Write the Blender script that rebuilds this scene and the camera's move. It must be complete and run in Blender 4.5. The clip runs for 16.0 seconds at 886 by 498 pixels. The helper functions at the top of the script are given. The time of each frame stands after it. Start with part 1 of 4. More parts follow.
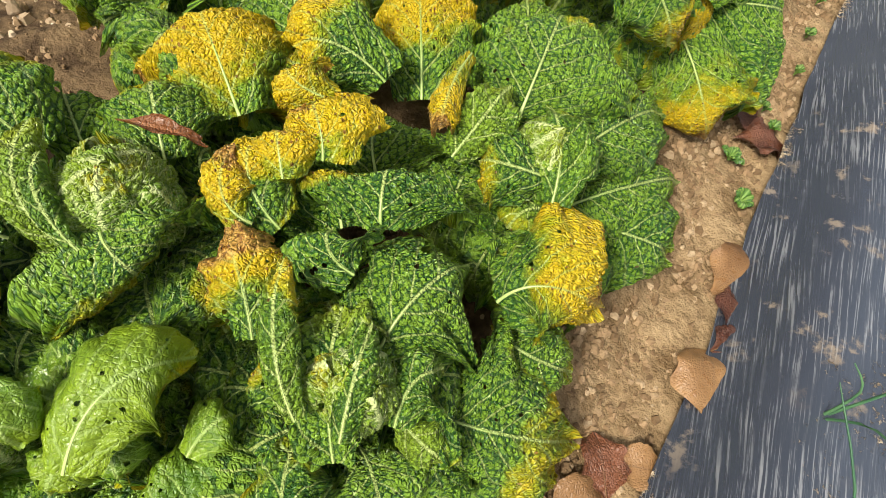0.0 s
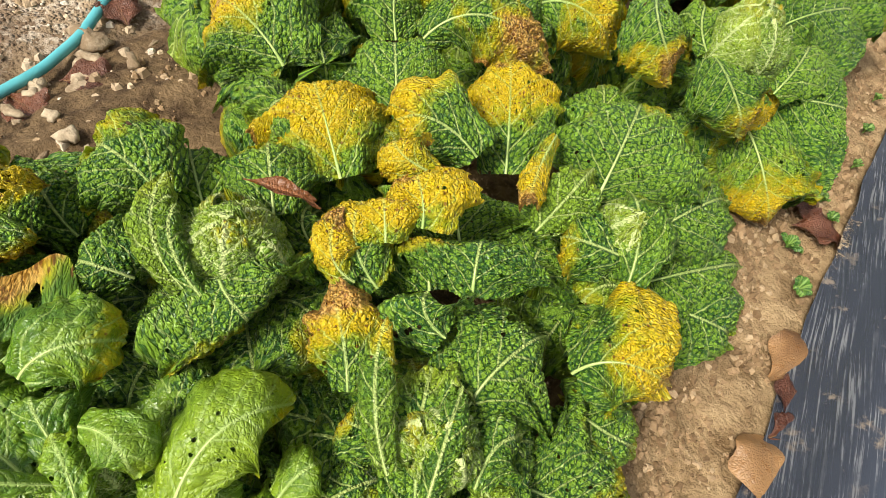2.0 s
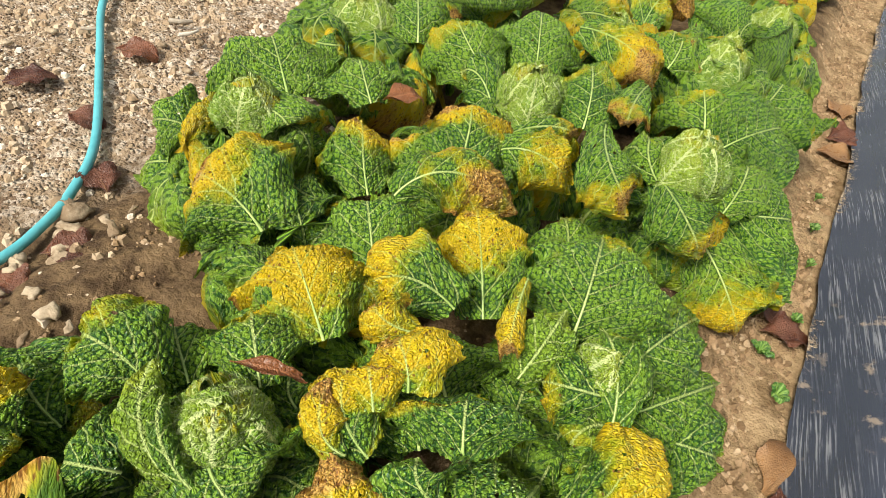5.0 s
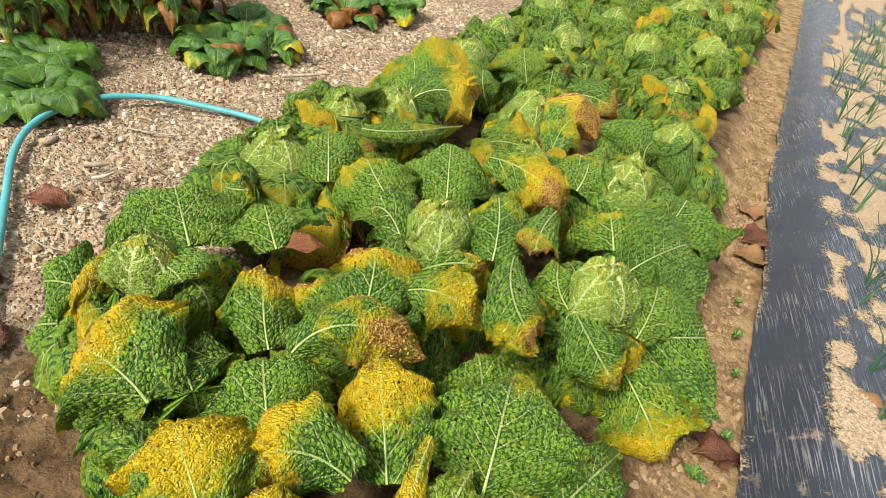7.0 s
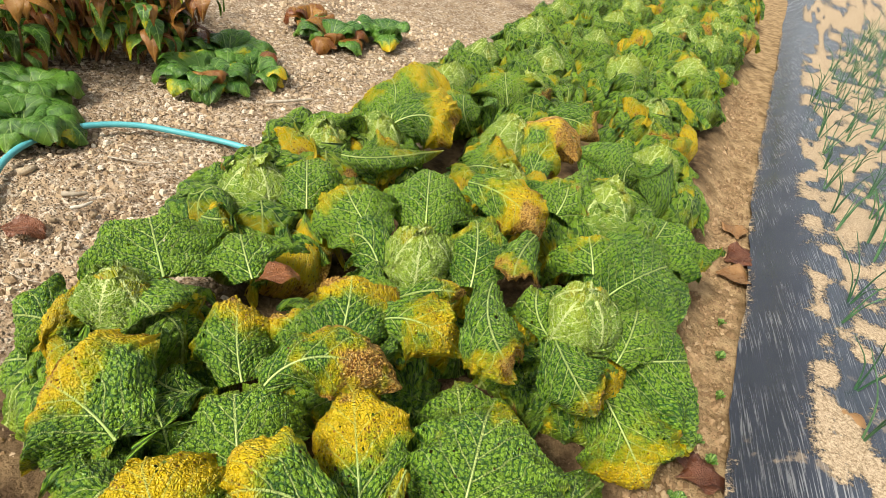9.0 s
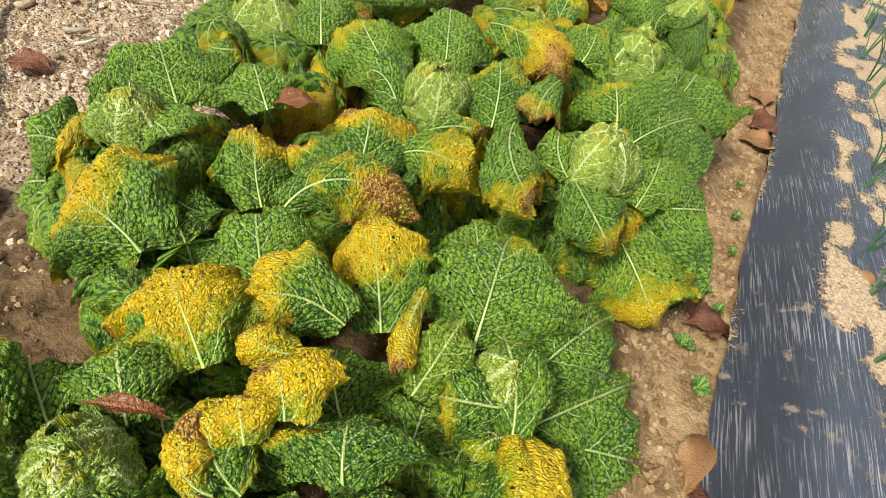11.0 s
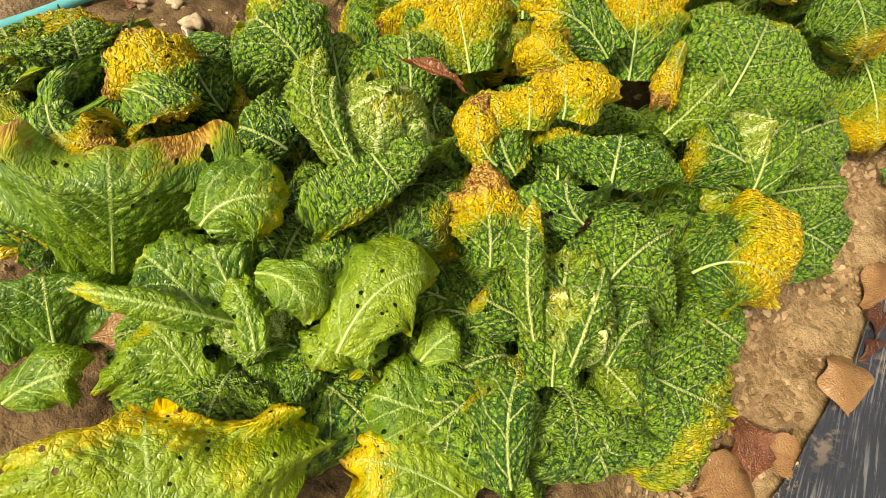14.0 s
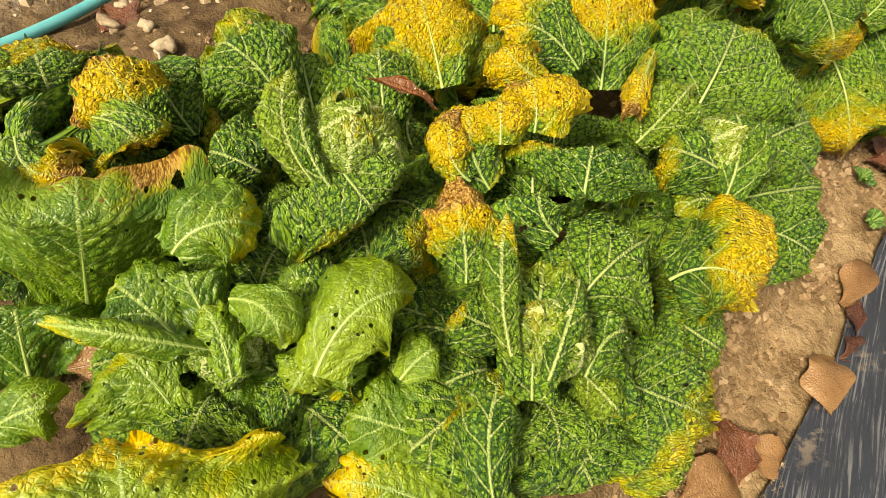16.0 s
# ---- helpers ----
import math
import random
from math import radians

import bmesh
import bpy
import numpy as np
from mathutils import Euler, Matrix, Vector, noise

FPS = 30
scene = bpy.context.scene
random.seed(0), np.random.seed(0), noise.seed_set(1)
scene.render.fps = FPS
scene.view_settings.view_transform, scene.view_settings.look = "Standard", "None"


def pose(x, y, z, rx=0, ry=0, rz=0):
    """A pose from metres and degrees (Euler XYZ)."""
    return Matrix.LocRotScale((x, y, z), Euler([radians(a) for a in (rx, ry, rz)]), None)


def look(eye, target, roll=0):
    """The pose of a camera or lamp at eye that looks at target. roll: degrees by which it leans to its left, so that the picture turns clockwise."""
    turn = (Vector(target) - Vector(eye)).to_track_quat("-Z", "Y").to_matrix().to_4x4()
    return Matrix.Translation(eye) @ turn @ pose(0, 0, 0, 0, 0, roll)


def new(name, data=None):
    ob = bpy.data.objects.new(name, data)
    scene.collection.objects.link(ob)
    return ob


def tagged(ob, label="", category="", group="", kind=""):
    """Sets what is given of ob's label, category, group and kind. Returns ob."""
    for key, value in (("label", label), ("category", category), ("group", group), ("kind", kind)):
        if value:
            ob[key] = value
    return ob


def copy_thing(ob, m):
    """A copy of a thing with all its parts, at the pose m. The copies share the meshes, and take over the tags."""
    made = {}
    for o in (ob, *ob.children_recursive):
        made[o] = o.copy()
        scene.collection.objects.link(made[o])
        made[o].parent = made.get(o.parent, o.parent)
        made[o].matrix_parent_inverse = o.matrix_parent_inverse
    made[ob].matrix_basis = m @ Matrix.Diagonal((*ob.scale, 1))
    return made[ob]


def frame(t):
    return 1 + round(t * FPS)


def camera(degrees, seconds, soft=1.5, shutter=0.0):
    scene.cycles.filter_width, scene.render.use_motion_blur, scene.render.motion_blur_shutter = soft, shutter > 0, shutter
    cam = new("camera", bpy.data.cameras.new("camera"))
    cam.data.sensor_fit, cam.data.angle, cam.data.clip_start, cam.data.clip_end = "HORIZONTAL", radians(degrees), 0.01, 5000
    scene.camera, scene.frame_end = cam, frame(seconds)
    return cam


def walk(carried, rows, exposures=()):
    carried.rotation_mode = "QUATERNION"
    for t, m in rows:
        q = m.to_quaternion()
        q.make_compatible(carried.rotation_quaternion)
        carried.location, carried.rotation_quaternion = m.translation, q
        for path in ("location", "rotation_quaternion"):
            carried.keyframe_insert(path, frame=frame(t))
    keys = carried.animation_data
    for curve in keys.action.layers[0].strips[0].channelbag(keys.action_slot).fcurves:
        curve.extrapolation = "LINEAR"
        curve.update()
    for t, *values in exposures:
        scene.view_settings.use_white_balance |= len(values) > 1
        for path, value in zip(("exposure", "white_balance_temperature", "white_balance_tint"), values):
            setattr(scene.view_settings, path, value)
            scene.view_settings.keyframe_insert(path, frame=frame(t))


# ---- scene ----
cam = camera(73.1, 16.0, 0.65)
PATH = [
    (0.0, (0.220, 0.501, 0.838), (-0.042, 1.574, -1.064), 21.5),
    (0.5, (0.200, 0.515, 0.849), (-0.162, 1.648, -1.001), 19.3),
    (1.0, (0.195, 0.515, 0.865), (-0.178, 1.679, -0.965), 19.5),
    (1.5, (0.186, 0.487, 0.867), (-0.215, 1.638, -0.966), 19.5),
    (2.0, (0.155, 0.450, 0.871), (-0.286, 1.596, -0.955), 19.8),
    (2.5, (0.135, 0.420, 0.877), (-0.337, 1.574, -0.936), 20.1),
    (3.0, (0.120, 0.411, 0.886), (-0.410, 1.576, -0.904), 18.8),
    (3.5, (0.118, 0.415, 0.889), (-0.418, 1.615, -0.876), 18.5),
    (4.0, (0.121, 0.435, 0.896), (-0.364, 1.658, -0.867), 18.3),
    (4.5, (0.119, 0.458, 0.913), (-0.355, 1.731, -0.816), 16.8),
    (5.0, (0.112, 0.479, 0.942), (-0.446, 1.877, -0.663), 14.6),
    (5.2, (0.116, 0.490, 0.955), (-0.444, 1.912, -0.628), 14.1),
    (7.3, (0.153, 0.596, 1.009), (-0.443, 2.256, -0.308), 12.4),
    (7.5, (0.156, 0.596, 1.005), (-0.426, 2.262, -0.309), 12.9),
    (8.0, (0.160, 0.600, 1.010), (-0.424, 2.267, -0.303), 12.4),
    (8.2, (0.160, 0.605, 1.016), (-0.440, 2.292, -0.261), 11.8),
    (10.3, (0.185, 0.621, 1.023), (-0.382, 2.322, -0.253), 12.7),
    (10.5, (0.180, 0.616, 1.009), (-0.369, 2.280, -0.321), 12.8),
    (10.8, (0.210, 0.609, 0.977), (-0.326, 2.142, -0.507), 11.4),
    (11.0, (0.184, 0.568, 0.936), (-0.264, 2.031, -0.645), 15.0),
    (11.5, (0.166, 0.524, 0.920), (-0.293, 1.885, -0.747), 15.2),
    (12.0, (0.156, 0.462, 0.886), (-0.260, 1.720, -0.870), 16.7),
    (12.5, (0.152, 0.409, 0.865), (-0.245, 1.584, -0.953), 19.2),
    (13.0, (0.135, 0.354, 0.849), (-0.266, 1.434, -1.025), 20.1),
    (13.5, (0.117, 0.315, 0.836), (-0.262, 1.300, -1.095), 22.4),
    (14.0, (0.106, 0.306, 0.829), (-0.286, 1.287, -1.101), 22.8),
    (14.5, (0.109, 0.315, 0.828), (-0.249, 1.293, -1.109), 23.4),
    (15.0, (0.109, 0.318, 0.834), (-0.271, 1.319, -1.089), 22.4),
    (15.5, (0.110, 0.317, 0.835), (-0.266, 1.305, -1.095), 22.7),
    (16.0, (0.112, 0.326, 0.839), (-0.272, 1.338, -1.076), 21.6),
]
walk(cam, [(t, look(eye, target, roll)) for t, eye, target, roll in PATH],
     [(0, 1.18, 6750, 7), (5.2, 1.18, 6700, 7), (7.5, 1.13, 6900, 7), (10.5, 1.13, 6900, 7), (12, 1.15, 6700, 7), (13.1, 1.12, 6800, 7), (13.6, 1.20, 8500, 7), (16, 1.20, 8500, 7)])

# ---- light ----
world = bpy.data.worlds.new("sky")
scene.world = world
world.use_nodes = True
wn = world.node_tree
sky = wn.nodes.new("ShaderNodeTexSky")
sky.sky_type = "NISHITA"
sky.sun_disc = False
sky.sun_elevation, sky.sun_rotation = radians(52), radians(200)
sky.dust_density = 4.0
wn.nodes["Background"].inputs["Strength"].default_value = 0.088
haze = wn.nodes.new("ShaderNodeHueSaturation")
haze.inputs["Saturation"].default_value = 0.3
wn.links.new(sky.outputs[0], haze.inputs["Color"])
wn.links.new(haze.outputs[0], wn.nodes["Background"].inputs["Color"])
sun = new("sun", bpy.data.lights.new("sun", "SUN"))
sun.data.energy, sun.data.angle, sun.data.color = 2.15, radians(10), (1.0, 0.95, 0.86)
sun.matrix_world = look((-1.2, -2.6, 4.0), (0, 0.6, 0))


# ---- materials ----
class Nodes:
    """A small hand for writing node materials."""

    def __init__(self, name):
        self.m = bpy.data.materials.new(name)
        self.m.use_nodes = True
        self.t = self.m.node_tree
        self.out = self.t.nodes["Material Output"]
        self.bsdf = self.t.nodes["Principled BSDF"]

    def add(self, kind, **inputs):
        n = self.t.nodes.new("ShaderNode" + kind)
        for key, v in inputs.items():
            self.put(n, key.replace("_", " "), v)
        return n

    def put(self, n, key, v):
        s = n.inputs[int(key[1:])] if key[0] == "i" and key[1:].isdigit() else n.inputs[key]
        if isinstance(v, bpy.types.NodeSocket):
            self.t.links.new(v, s)
        else:
            s.default_value = v

    def math(self, op, a, b=0.0, c=0.0, clamp=False):
        n = self.add("Math", i0=a, i1=b, i2=c)
        n.operation, n.use_clamp = op, clamp
        return n.outputs[0]

    def mix(self, fac, a, b, mode="MIX"):
        n = self.t.nodes.new("ShaderNodeMix")
        n.data_type, n.blend_type = "RGBA", mode
        self.put(n, "i0", fac), self.put(n, "i6", a), self.put(n, "i7", b)
        return n.outputs[2]

    def ramp(self, fac, lo, hi, a=0.0, b=1.0):
        n = self.add("MapRange", Value=fac)
        n.interpolation_type = "SMOOTHSTEP"
        for i, v in zip((1, 2, 3, 4), (lo, hi, a, b)):
            n.inputs[i].default_value = v
        return n.outputs[0]

    def attr(self, name):
        n = self.t.nodes.new("ShaderNodeAttribute")
        n.attribute_name = name
        return n

    def noise(self, scale, detail=3.0, vec=None, rough=0.55):
        n = self.add("TexNoise", Scale=scale, Detail=detail, Roughness=rough)
        if vec is not None:
            self.put(n, "Vector", vec)
        return n.outputs[0]

    def voronoi(self, scale, vec=None, feature="F1"):
        n = self.add("TexVoronoi", Scale=scale)
        n.feature = feature
        if vec is not None:
            self.put(n, "Vector", vec)
        return n

    def bump(self, height, strength, distance):
        n = self.add("Bump", Height=height, Strength=strength, Distance=distance)
        self.put(self.bsdf, "Normal", n.outputs[0])
        return n.outputs[0]

    def where(self):
        return self.t.nodes.new("ShaderNodeNewGeometry").outputs["Position"]

    def obj(self):
        return self.t.nodes.new("ShaderNodeTexCoord").outputs["Object"]

    def rnd(self):
        return self.t.nodes.new("ShaderNodeObjectInfo").outputs["Random"]


def rgb(r, g, b):
    return (r, g, b, 1.0)


def leaf_material(name, dark, light, pale, savoy=1.0, holes=True, web=0.20, aging=True):
    """A leaf blade: attributes flat (x, y in metres on the leaf, z the side vein's phase) and wear (yellow, brown, holes)."""
    n = Nodes(name)
    flat, wear = n.attr("flat"), n.attr("wear")
    sep = n.add("SeparateXYZ", Vector=flat.outputs["Vector"])
    x, y, phase = sep.outputs
    yel, brn, eaten = n.add("SeparateColor", Color=wear.outputs["Color"]).outputs[:3]
    vec = n.add("CombineXYZ", X=x, Y=y, Z=n.math("MULTIPLY", n.rnd(), 9.0)).outputs[0]
    ax = n.math("ABSOLUTE", x)
    # veins: the midrib, the side veins and the net between them
    warp = n.math("MULTIPLY", n.math("SUBTRACT", n.noise(18, 2, vec), 0.5), 0.25)
    saw = n.math("ABSOLUTE", n.math("SUBTRACT", n.math("FRACT", n.math("ADD", n.math("ADD", phase, warp), 0.5)), 0.5))
    side = n.math("MULTIPLY", n.ramp(saw, 0.02, 0.07, 1.0, 0.0), n.ramp(ax, 0.0, 0.10, 1.0, 0.35))
    mid = n.ramp(ax, 0.0008, 0.0026, 0.9, 0.0)
    swim = n.add("VectorMath", i0=n.add("TexNoise", Scale=45.0, Detail=2.0, Vector=vec).outputs["Color"], i1=(0.012, 0.012, 0.012))
    swim.operation = "MULTIPLY"
    bent = n.add("VectorMath", i0=vec, i1=swim.outputs[0]).outputs[0]
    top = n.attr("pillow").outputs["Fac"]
    cells = n.voronoi(185, bent, "DISTANCE_TO_EDGE").outputs["Distance"]
    net = n.ramp(cells, 0.0, 0.09, 1.0, 0.0)
    fine = n.ramp(n.voronoi(260, vec, "DISTANCE_TO_EDGE").outputs["Distance"], 0.0, 0.12, 1.0, 0.0)
    seam = n.ramp(top, 0.02, 0.22, 1.0, 0.0)
    vein = n.math("MAXIMUM", mid, n.math("MAXIMUM", n.math("MULTIPLY", side, 0.8 if aging else 0.3), n.math("MULTIPLY", n.math("ADD", n.math("MULTIPLY", seam, 1.0), n.math("MULTIPLY", net, 0.5)), web * savoy)))
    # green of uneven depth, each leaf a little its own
    # crease shade put into the green: seams darker, pillow tops lighter
    relief_shade = n.math("MULTIPLY", n.ramp(cells, 0.0, 0.16, 0.7, 1.0), n.ramp(top, 0.0, 0.6))
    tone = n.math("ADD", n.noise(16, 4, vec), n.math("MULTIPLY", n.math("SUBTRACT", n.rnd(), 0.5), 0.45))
    green = n.mix(n.ramp(n.math("ADD", tone, n.math("MULTIPLY", n.math("SUBTRACT", relief_shade, 0.60), 1.4 * savoy)), 0.15, 0.85), dark, light)
    blotch = n.noise(62, 5, vec, 0.65)
    yv = n.math("ADD", yel, n.math("MULTIPLY", n.math("SUBTRACT", blotch, 0.5), n.math("MULTIPLY", n.ramp(yel, 0.02, 0.3), 1.7)))
    green = n.mix(n.attr("lime").outputs["Fac"], green, n.mix(n.ramp(tone, 0.25, 0.8), rgb(0.10, 0.20, 0.010), rgb(0.30, 0.37, 0.02)))
    lime = n.mix(n.ramp(yv, 0.03, 0.45), green, rgb(0.31, 0.33, 0.010))
    yellow = n.mix(n.math("MULTIPLY", n.ramp(yv, 0.32, 1.0), n.math("SUBTRACT", 1.0, n.math("MULTIPLY", n.math("MAXIMUM", side, net), 0.35))), lime, n.mix(n.noise(40, 2, vec), rgb(0.60, 0.37, 0.008), rgb(0.66, 0.50, 0.018)))
    if not aging:
        yellow = n.mix(n.ramp(tone, 0.2, 0.8), dark, light)
    veined = n.mix(n.math("MULTIPLY", vein, n.ramp(yv, 0.3, 0.9, 1.0, 0.45)), yellow, pale)
    # scorched tips, tan with dark specks
    bv = n.math("ADD", brn, n.math("MULTIPLY", n.math("SUBTRACT", n.noise(60, 4, vec), 0.5), n.ramp(brn, 0.02, 0.3, 0.0, 1.2)))
    scorched = n.mix(n.ramp(n.noise(210, 4, vec, 0.65), 0.44, 0.60), rgb(0.60, 0.34, 0.10), rgb(0.19, 0.055, 0.014))
    col = n.mix(n.ramp(bv, 0.3, 0.95, 0.0, 0.85), veined, scorched)
    speck_n = n.voronoi(150, vec)
    chance = n.add("SeparateColor", Color=speck_n.outputs["Color"]).outputs[0]
    sick = n.math("ADD", n.math("MULTIPLY", yel, 0.26), n.math("ADD", n.math("MULTIPLY", brn, 0.9), -0.02), clamp=True)
    speck = n.math("MULTIPLY", n.math("LESS_THAN", chance, sick), n.ramp(speck_n.outputs["Distance"], 0.22, 0.4, 1.0, 0.0))
    col = n.mix(n.math("MULTIPLY", speck, 0.85), col, rgb(0.15, 0.05, 0.012))
    n.put(n.bsdf, "Base Color", col)
    n.put(n.bsdf, "Roughness", n.ramp(n.noise(55, 2, vec), 0.3, 0.75, 0.25, 0.42))
    n.put(n.bsdf, "Specular IOR Level", 0.5)
    pillow = n.math("MULTIPLY", n.ramp(cells, -0.03, 0.32), savoy)
    height = n.math("ADD", pillow, n.math("SUBTRACT", n.math("MULTIPLY", n.noise(420, 3, vec), 0.25 * min(1.0, 0.3 + savoy)), n.math("MULTIPLY", fine, 0.22 * savoy)))
    normal = n.bump(height, 1.0, 0.0030)
    thin = n.add("BsdfTranslucent", Color=col, Normal=normal)
    body = n.add("MixShader", Fac=0.13)
    n.t.links.new(n.bsdf.outputs[0], body.inputs[1]), n.t.links.new(thin.outputs[0], body.inputs[2])
    last = body
    if holes:
        bite = n.voronoi(95, n.add("VectorMath", i0=vec, i1=(3.1, 1.7, 0.4)).outputs[0])
        odds = n.add("SeparateColor", Color=bite.outputs["Color"]).outputs
        size = n.math("MULTIPLY", odds[1], 0.36)
        hole = n.math("MULTIPLY", n.math("LESS_THAN", odds[0], n.math("MULTIPLY", eaten, 1.3)), n.math("LESS_THAN", n.math("ADD", bite.outputs["Distance"], n.math("MULTIPLY", n.noise(160, 2, vec), 0.25)), n.math("ADD", size, 0.08)))
        gap = n.voronoi(30, n.add("VectorMath", i0=bent, i1=(1.3, 5.7, 0.9)).outputs[0])
        odds2 = n.add("SeparateColor", Color=gap.outputs["Color"]).outputs
        torn = n.math("MULTIPLY", n.math("LESS_THAN", odds2[0], n.math("MULTIPLY", n.math("SUBTRACT", eaten, 0.2), 0.35)), n.math("LESS_THAN", n.math("ADD", gap.outputs["Distance"], n.math("MULTIPLY", n.noise(110, 3, vec), 0.3)), n.math("ADD", n.math("MULTIPLY", odds2[1], 0.3), 0.18)))
        last = n.add("MixShader", Fac=n.math("MAXIMUM", hole, torn))
        n.t.links.new(body.outputs[0], last.inputs[1])
        n.t.links.new(n.add("BsdfTransparent").outputs[0], last.inputs[2])
    n.t.links.new(last.outputs[0], n.out.inputs["Surface"])
    return n.m


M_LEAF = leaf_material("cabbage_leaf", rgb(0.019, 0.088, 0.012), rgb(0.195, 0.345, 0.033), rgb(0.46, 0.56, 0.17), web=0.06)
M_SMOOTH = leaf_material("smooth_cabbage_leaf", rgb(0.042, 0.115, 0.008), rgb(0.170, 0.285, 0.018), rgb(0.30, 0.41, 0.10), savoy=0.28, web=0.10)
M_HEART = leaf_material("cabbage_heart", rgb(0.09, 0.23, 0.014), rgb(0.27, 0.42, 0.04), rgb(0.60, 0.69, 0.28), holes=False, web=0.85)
M_BROAD = leaf_material("broad_leaf", rgb(0.022, 0.085, 0.010), rgb(0.085, 0.205, 0.020), rgb(0.20, 0.32, 0.07), savoy=0.25, holes=False)
M_RUSSET = leaf_material("russet_leaf", rgb(0.13, 0.032, 0.010), rgb(0.29, 0.135, 0.022), rgb(0.30, 0.16, 0.04), savoy=0.2, holes=False, aging=False)


def plain_material(name, a, b, scale, rough=0.6, bump=0.3, depth=0.002, spec=0.4):
    n = Nodes(name)
    vec = n.obj()
    n.put(n.bsdf, "Base Color", n.mix(n.ramp(n.math("ADD", n.noise(scale, 5, vec), n.math("MULTIPLY", n.math("SUBTRACT", n.rnd(), 0.5), 0.35)), 0.3, 0.7), a, b))
    n.put(n.bsdf, "Roughness", rough), n.put(n.bsdf, "Specular IOR Level", spec)
    n.bump(n.noise(scale * 3, 4, vec), bump, depth)
    return n.m


M_RIB = plain_material("midrib", rgb(0.26, 0.37, 0.09), rgb(0.42, 0.52, 0.18), 40, 0.4, 0.3, 0.001)
M_STONE = plain_material("limestone", rgb(0.20, 0.14, 0.085), rgb(0.45, 0.36, 0.25), 45, 0.85, 0.8, 0.004, 0.2)
M_HOSE = plain_material("hose_plastic", rgb(0.05, 0.28, 0.32), rgb(0.09, 0.37, 0.41), 25, 0.42, 0.1, 0.001)
M_DRY = leaf_material("dry_leaf", rgb(0.15, 0.070, 0.025), rgb(0.33, 0.18, 0.075), rgb(0.22, 0.115, 0.048), savoy=0.2, holes=False, aging=False)
M_DRYRED = leaf_material("dry_red_leaf", rgb(0.060, 0.018, 0.010), rgb(0.19, 0.070, 0.034), rgb(0.13, 0.05, 0.026), savoy=0.4, holes=False, aging=False)
M_RUST = leaf_material("rust_leaf", rgb(0.10, 0.030, 0.010), rgb(0.21, 0.075, 0.020), rgb(0.30, 0.12, 0.05), savoy=0.3, holes=False, aging=False)
M_TWIG = plain_material("twig_bark", rgb(0.30, 0.25, 0.19), rgb(0.55, 0.50, 0.42), 60, 0.85, 0.5, 0.001)
M_ONION = plain_material("onion_leaf", rgb(0.030, 0.095, 0.045), rgb(0.085, 0.19, 0.08), 20, 0.4, 0.1, 0.001)
M_STEM = plain_material("red_stem", rgb(0.12, 0.05, 0.02), rgb(0.22, 0.11, 0.05), 40, 0.6, 0.3, 0.001)


def ground_material():
    n = Nodes("garden_soil")
    pos = n.where()
    x, y, _ = n.add("SeparateXYZ", Vector=pos).outputs
    edge = n.math("ADD", x, n.math("MULTIPLY", n.math("SUBTRACT", n.noise(3.0, 4, pos), 0.5), 0.35))
    bank = n.ramp(y, 1.0, 1.5, 0.24, 0.0)
    path = n.ramp(n.math("ADD", edge, bank), -0.72, -0.56, 1.0, 0.0)
    right = n.ramp(edge, 0.25, 0.42)
    soil = n.mix(n.ramp(n.noise(28, 6, pos), 0.3, 0.72), rgb(0.060, 0.036, 0.019), rgb(0.19, 0.125, 0.066))
    furrow = n.mix(n.ramp(n.noise(16, 7, pos, 0.65), 0.3, 0.7), rgb(0.17, 0.105, 0.050), rgb(0.45, 0.315, 0.175))
    chips = n.voronoi(95, pos)
    grey = n.add("SeparateColor", Color=chips.outputs["Color"]).outputs[0]
    grit = n.mix(n.ramp(grey, 0.1, 0.95), rgb(0.20, 0.135, 0.085), rgb(0.60, 0.50, 0.39))
    dust = n.mix(n.ramp(n.noise(5.0, 6, pos), 0.3, 0.65), rgb(0.20, 0.13, 0.075), rgb(0.43, 0.315, 0.205))
    gravel = n.mix(n.ramp(n.noise(38, 3, pos), 0.35, 0.6), dust, grit)
    damp = n.ramp(n.noise(2.2, 3, pos), 0.56, 0.7)
    gravel = n.mix(n.math("MULTIPLY", damp, 0.45), gravel, rgb(0.10, 0.06, 0.04))
    col = n.mix(right, n.mix(path, soil, gravel), furrow)
    n.put(n.bsdf, "Base Color", col), n.put(n.bsdf, "Roughness", 0.92), n.put(n.bsdf, "Specular IOR Level", 0.15)
    h = n.math("ADD", n.math("MULTIPLY", n.noise(45, 6, pos, 0.65), 1.0), n.math("MULTIPLY", n.ramp(chips.outputs["Distance"], 0.1, 0.5, 1.0, 0.0), n.math("MULTIPLY", path, 0.5)))
    n.bump(h, 1.0, 0.02)
    return n.m


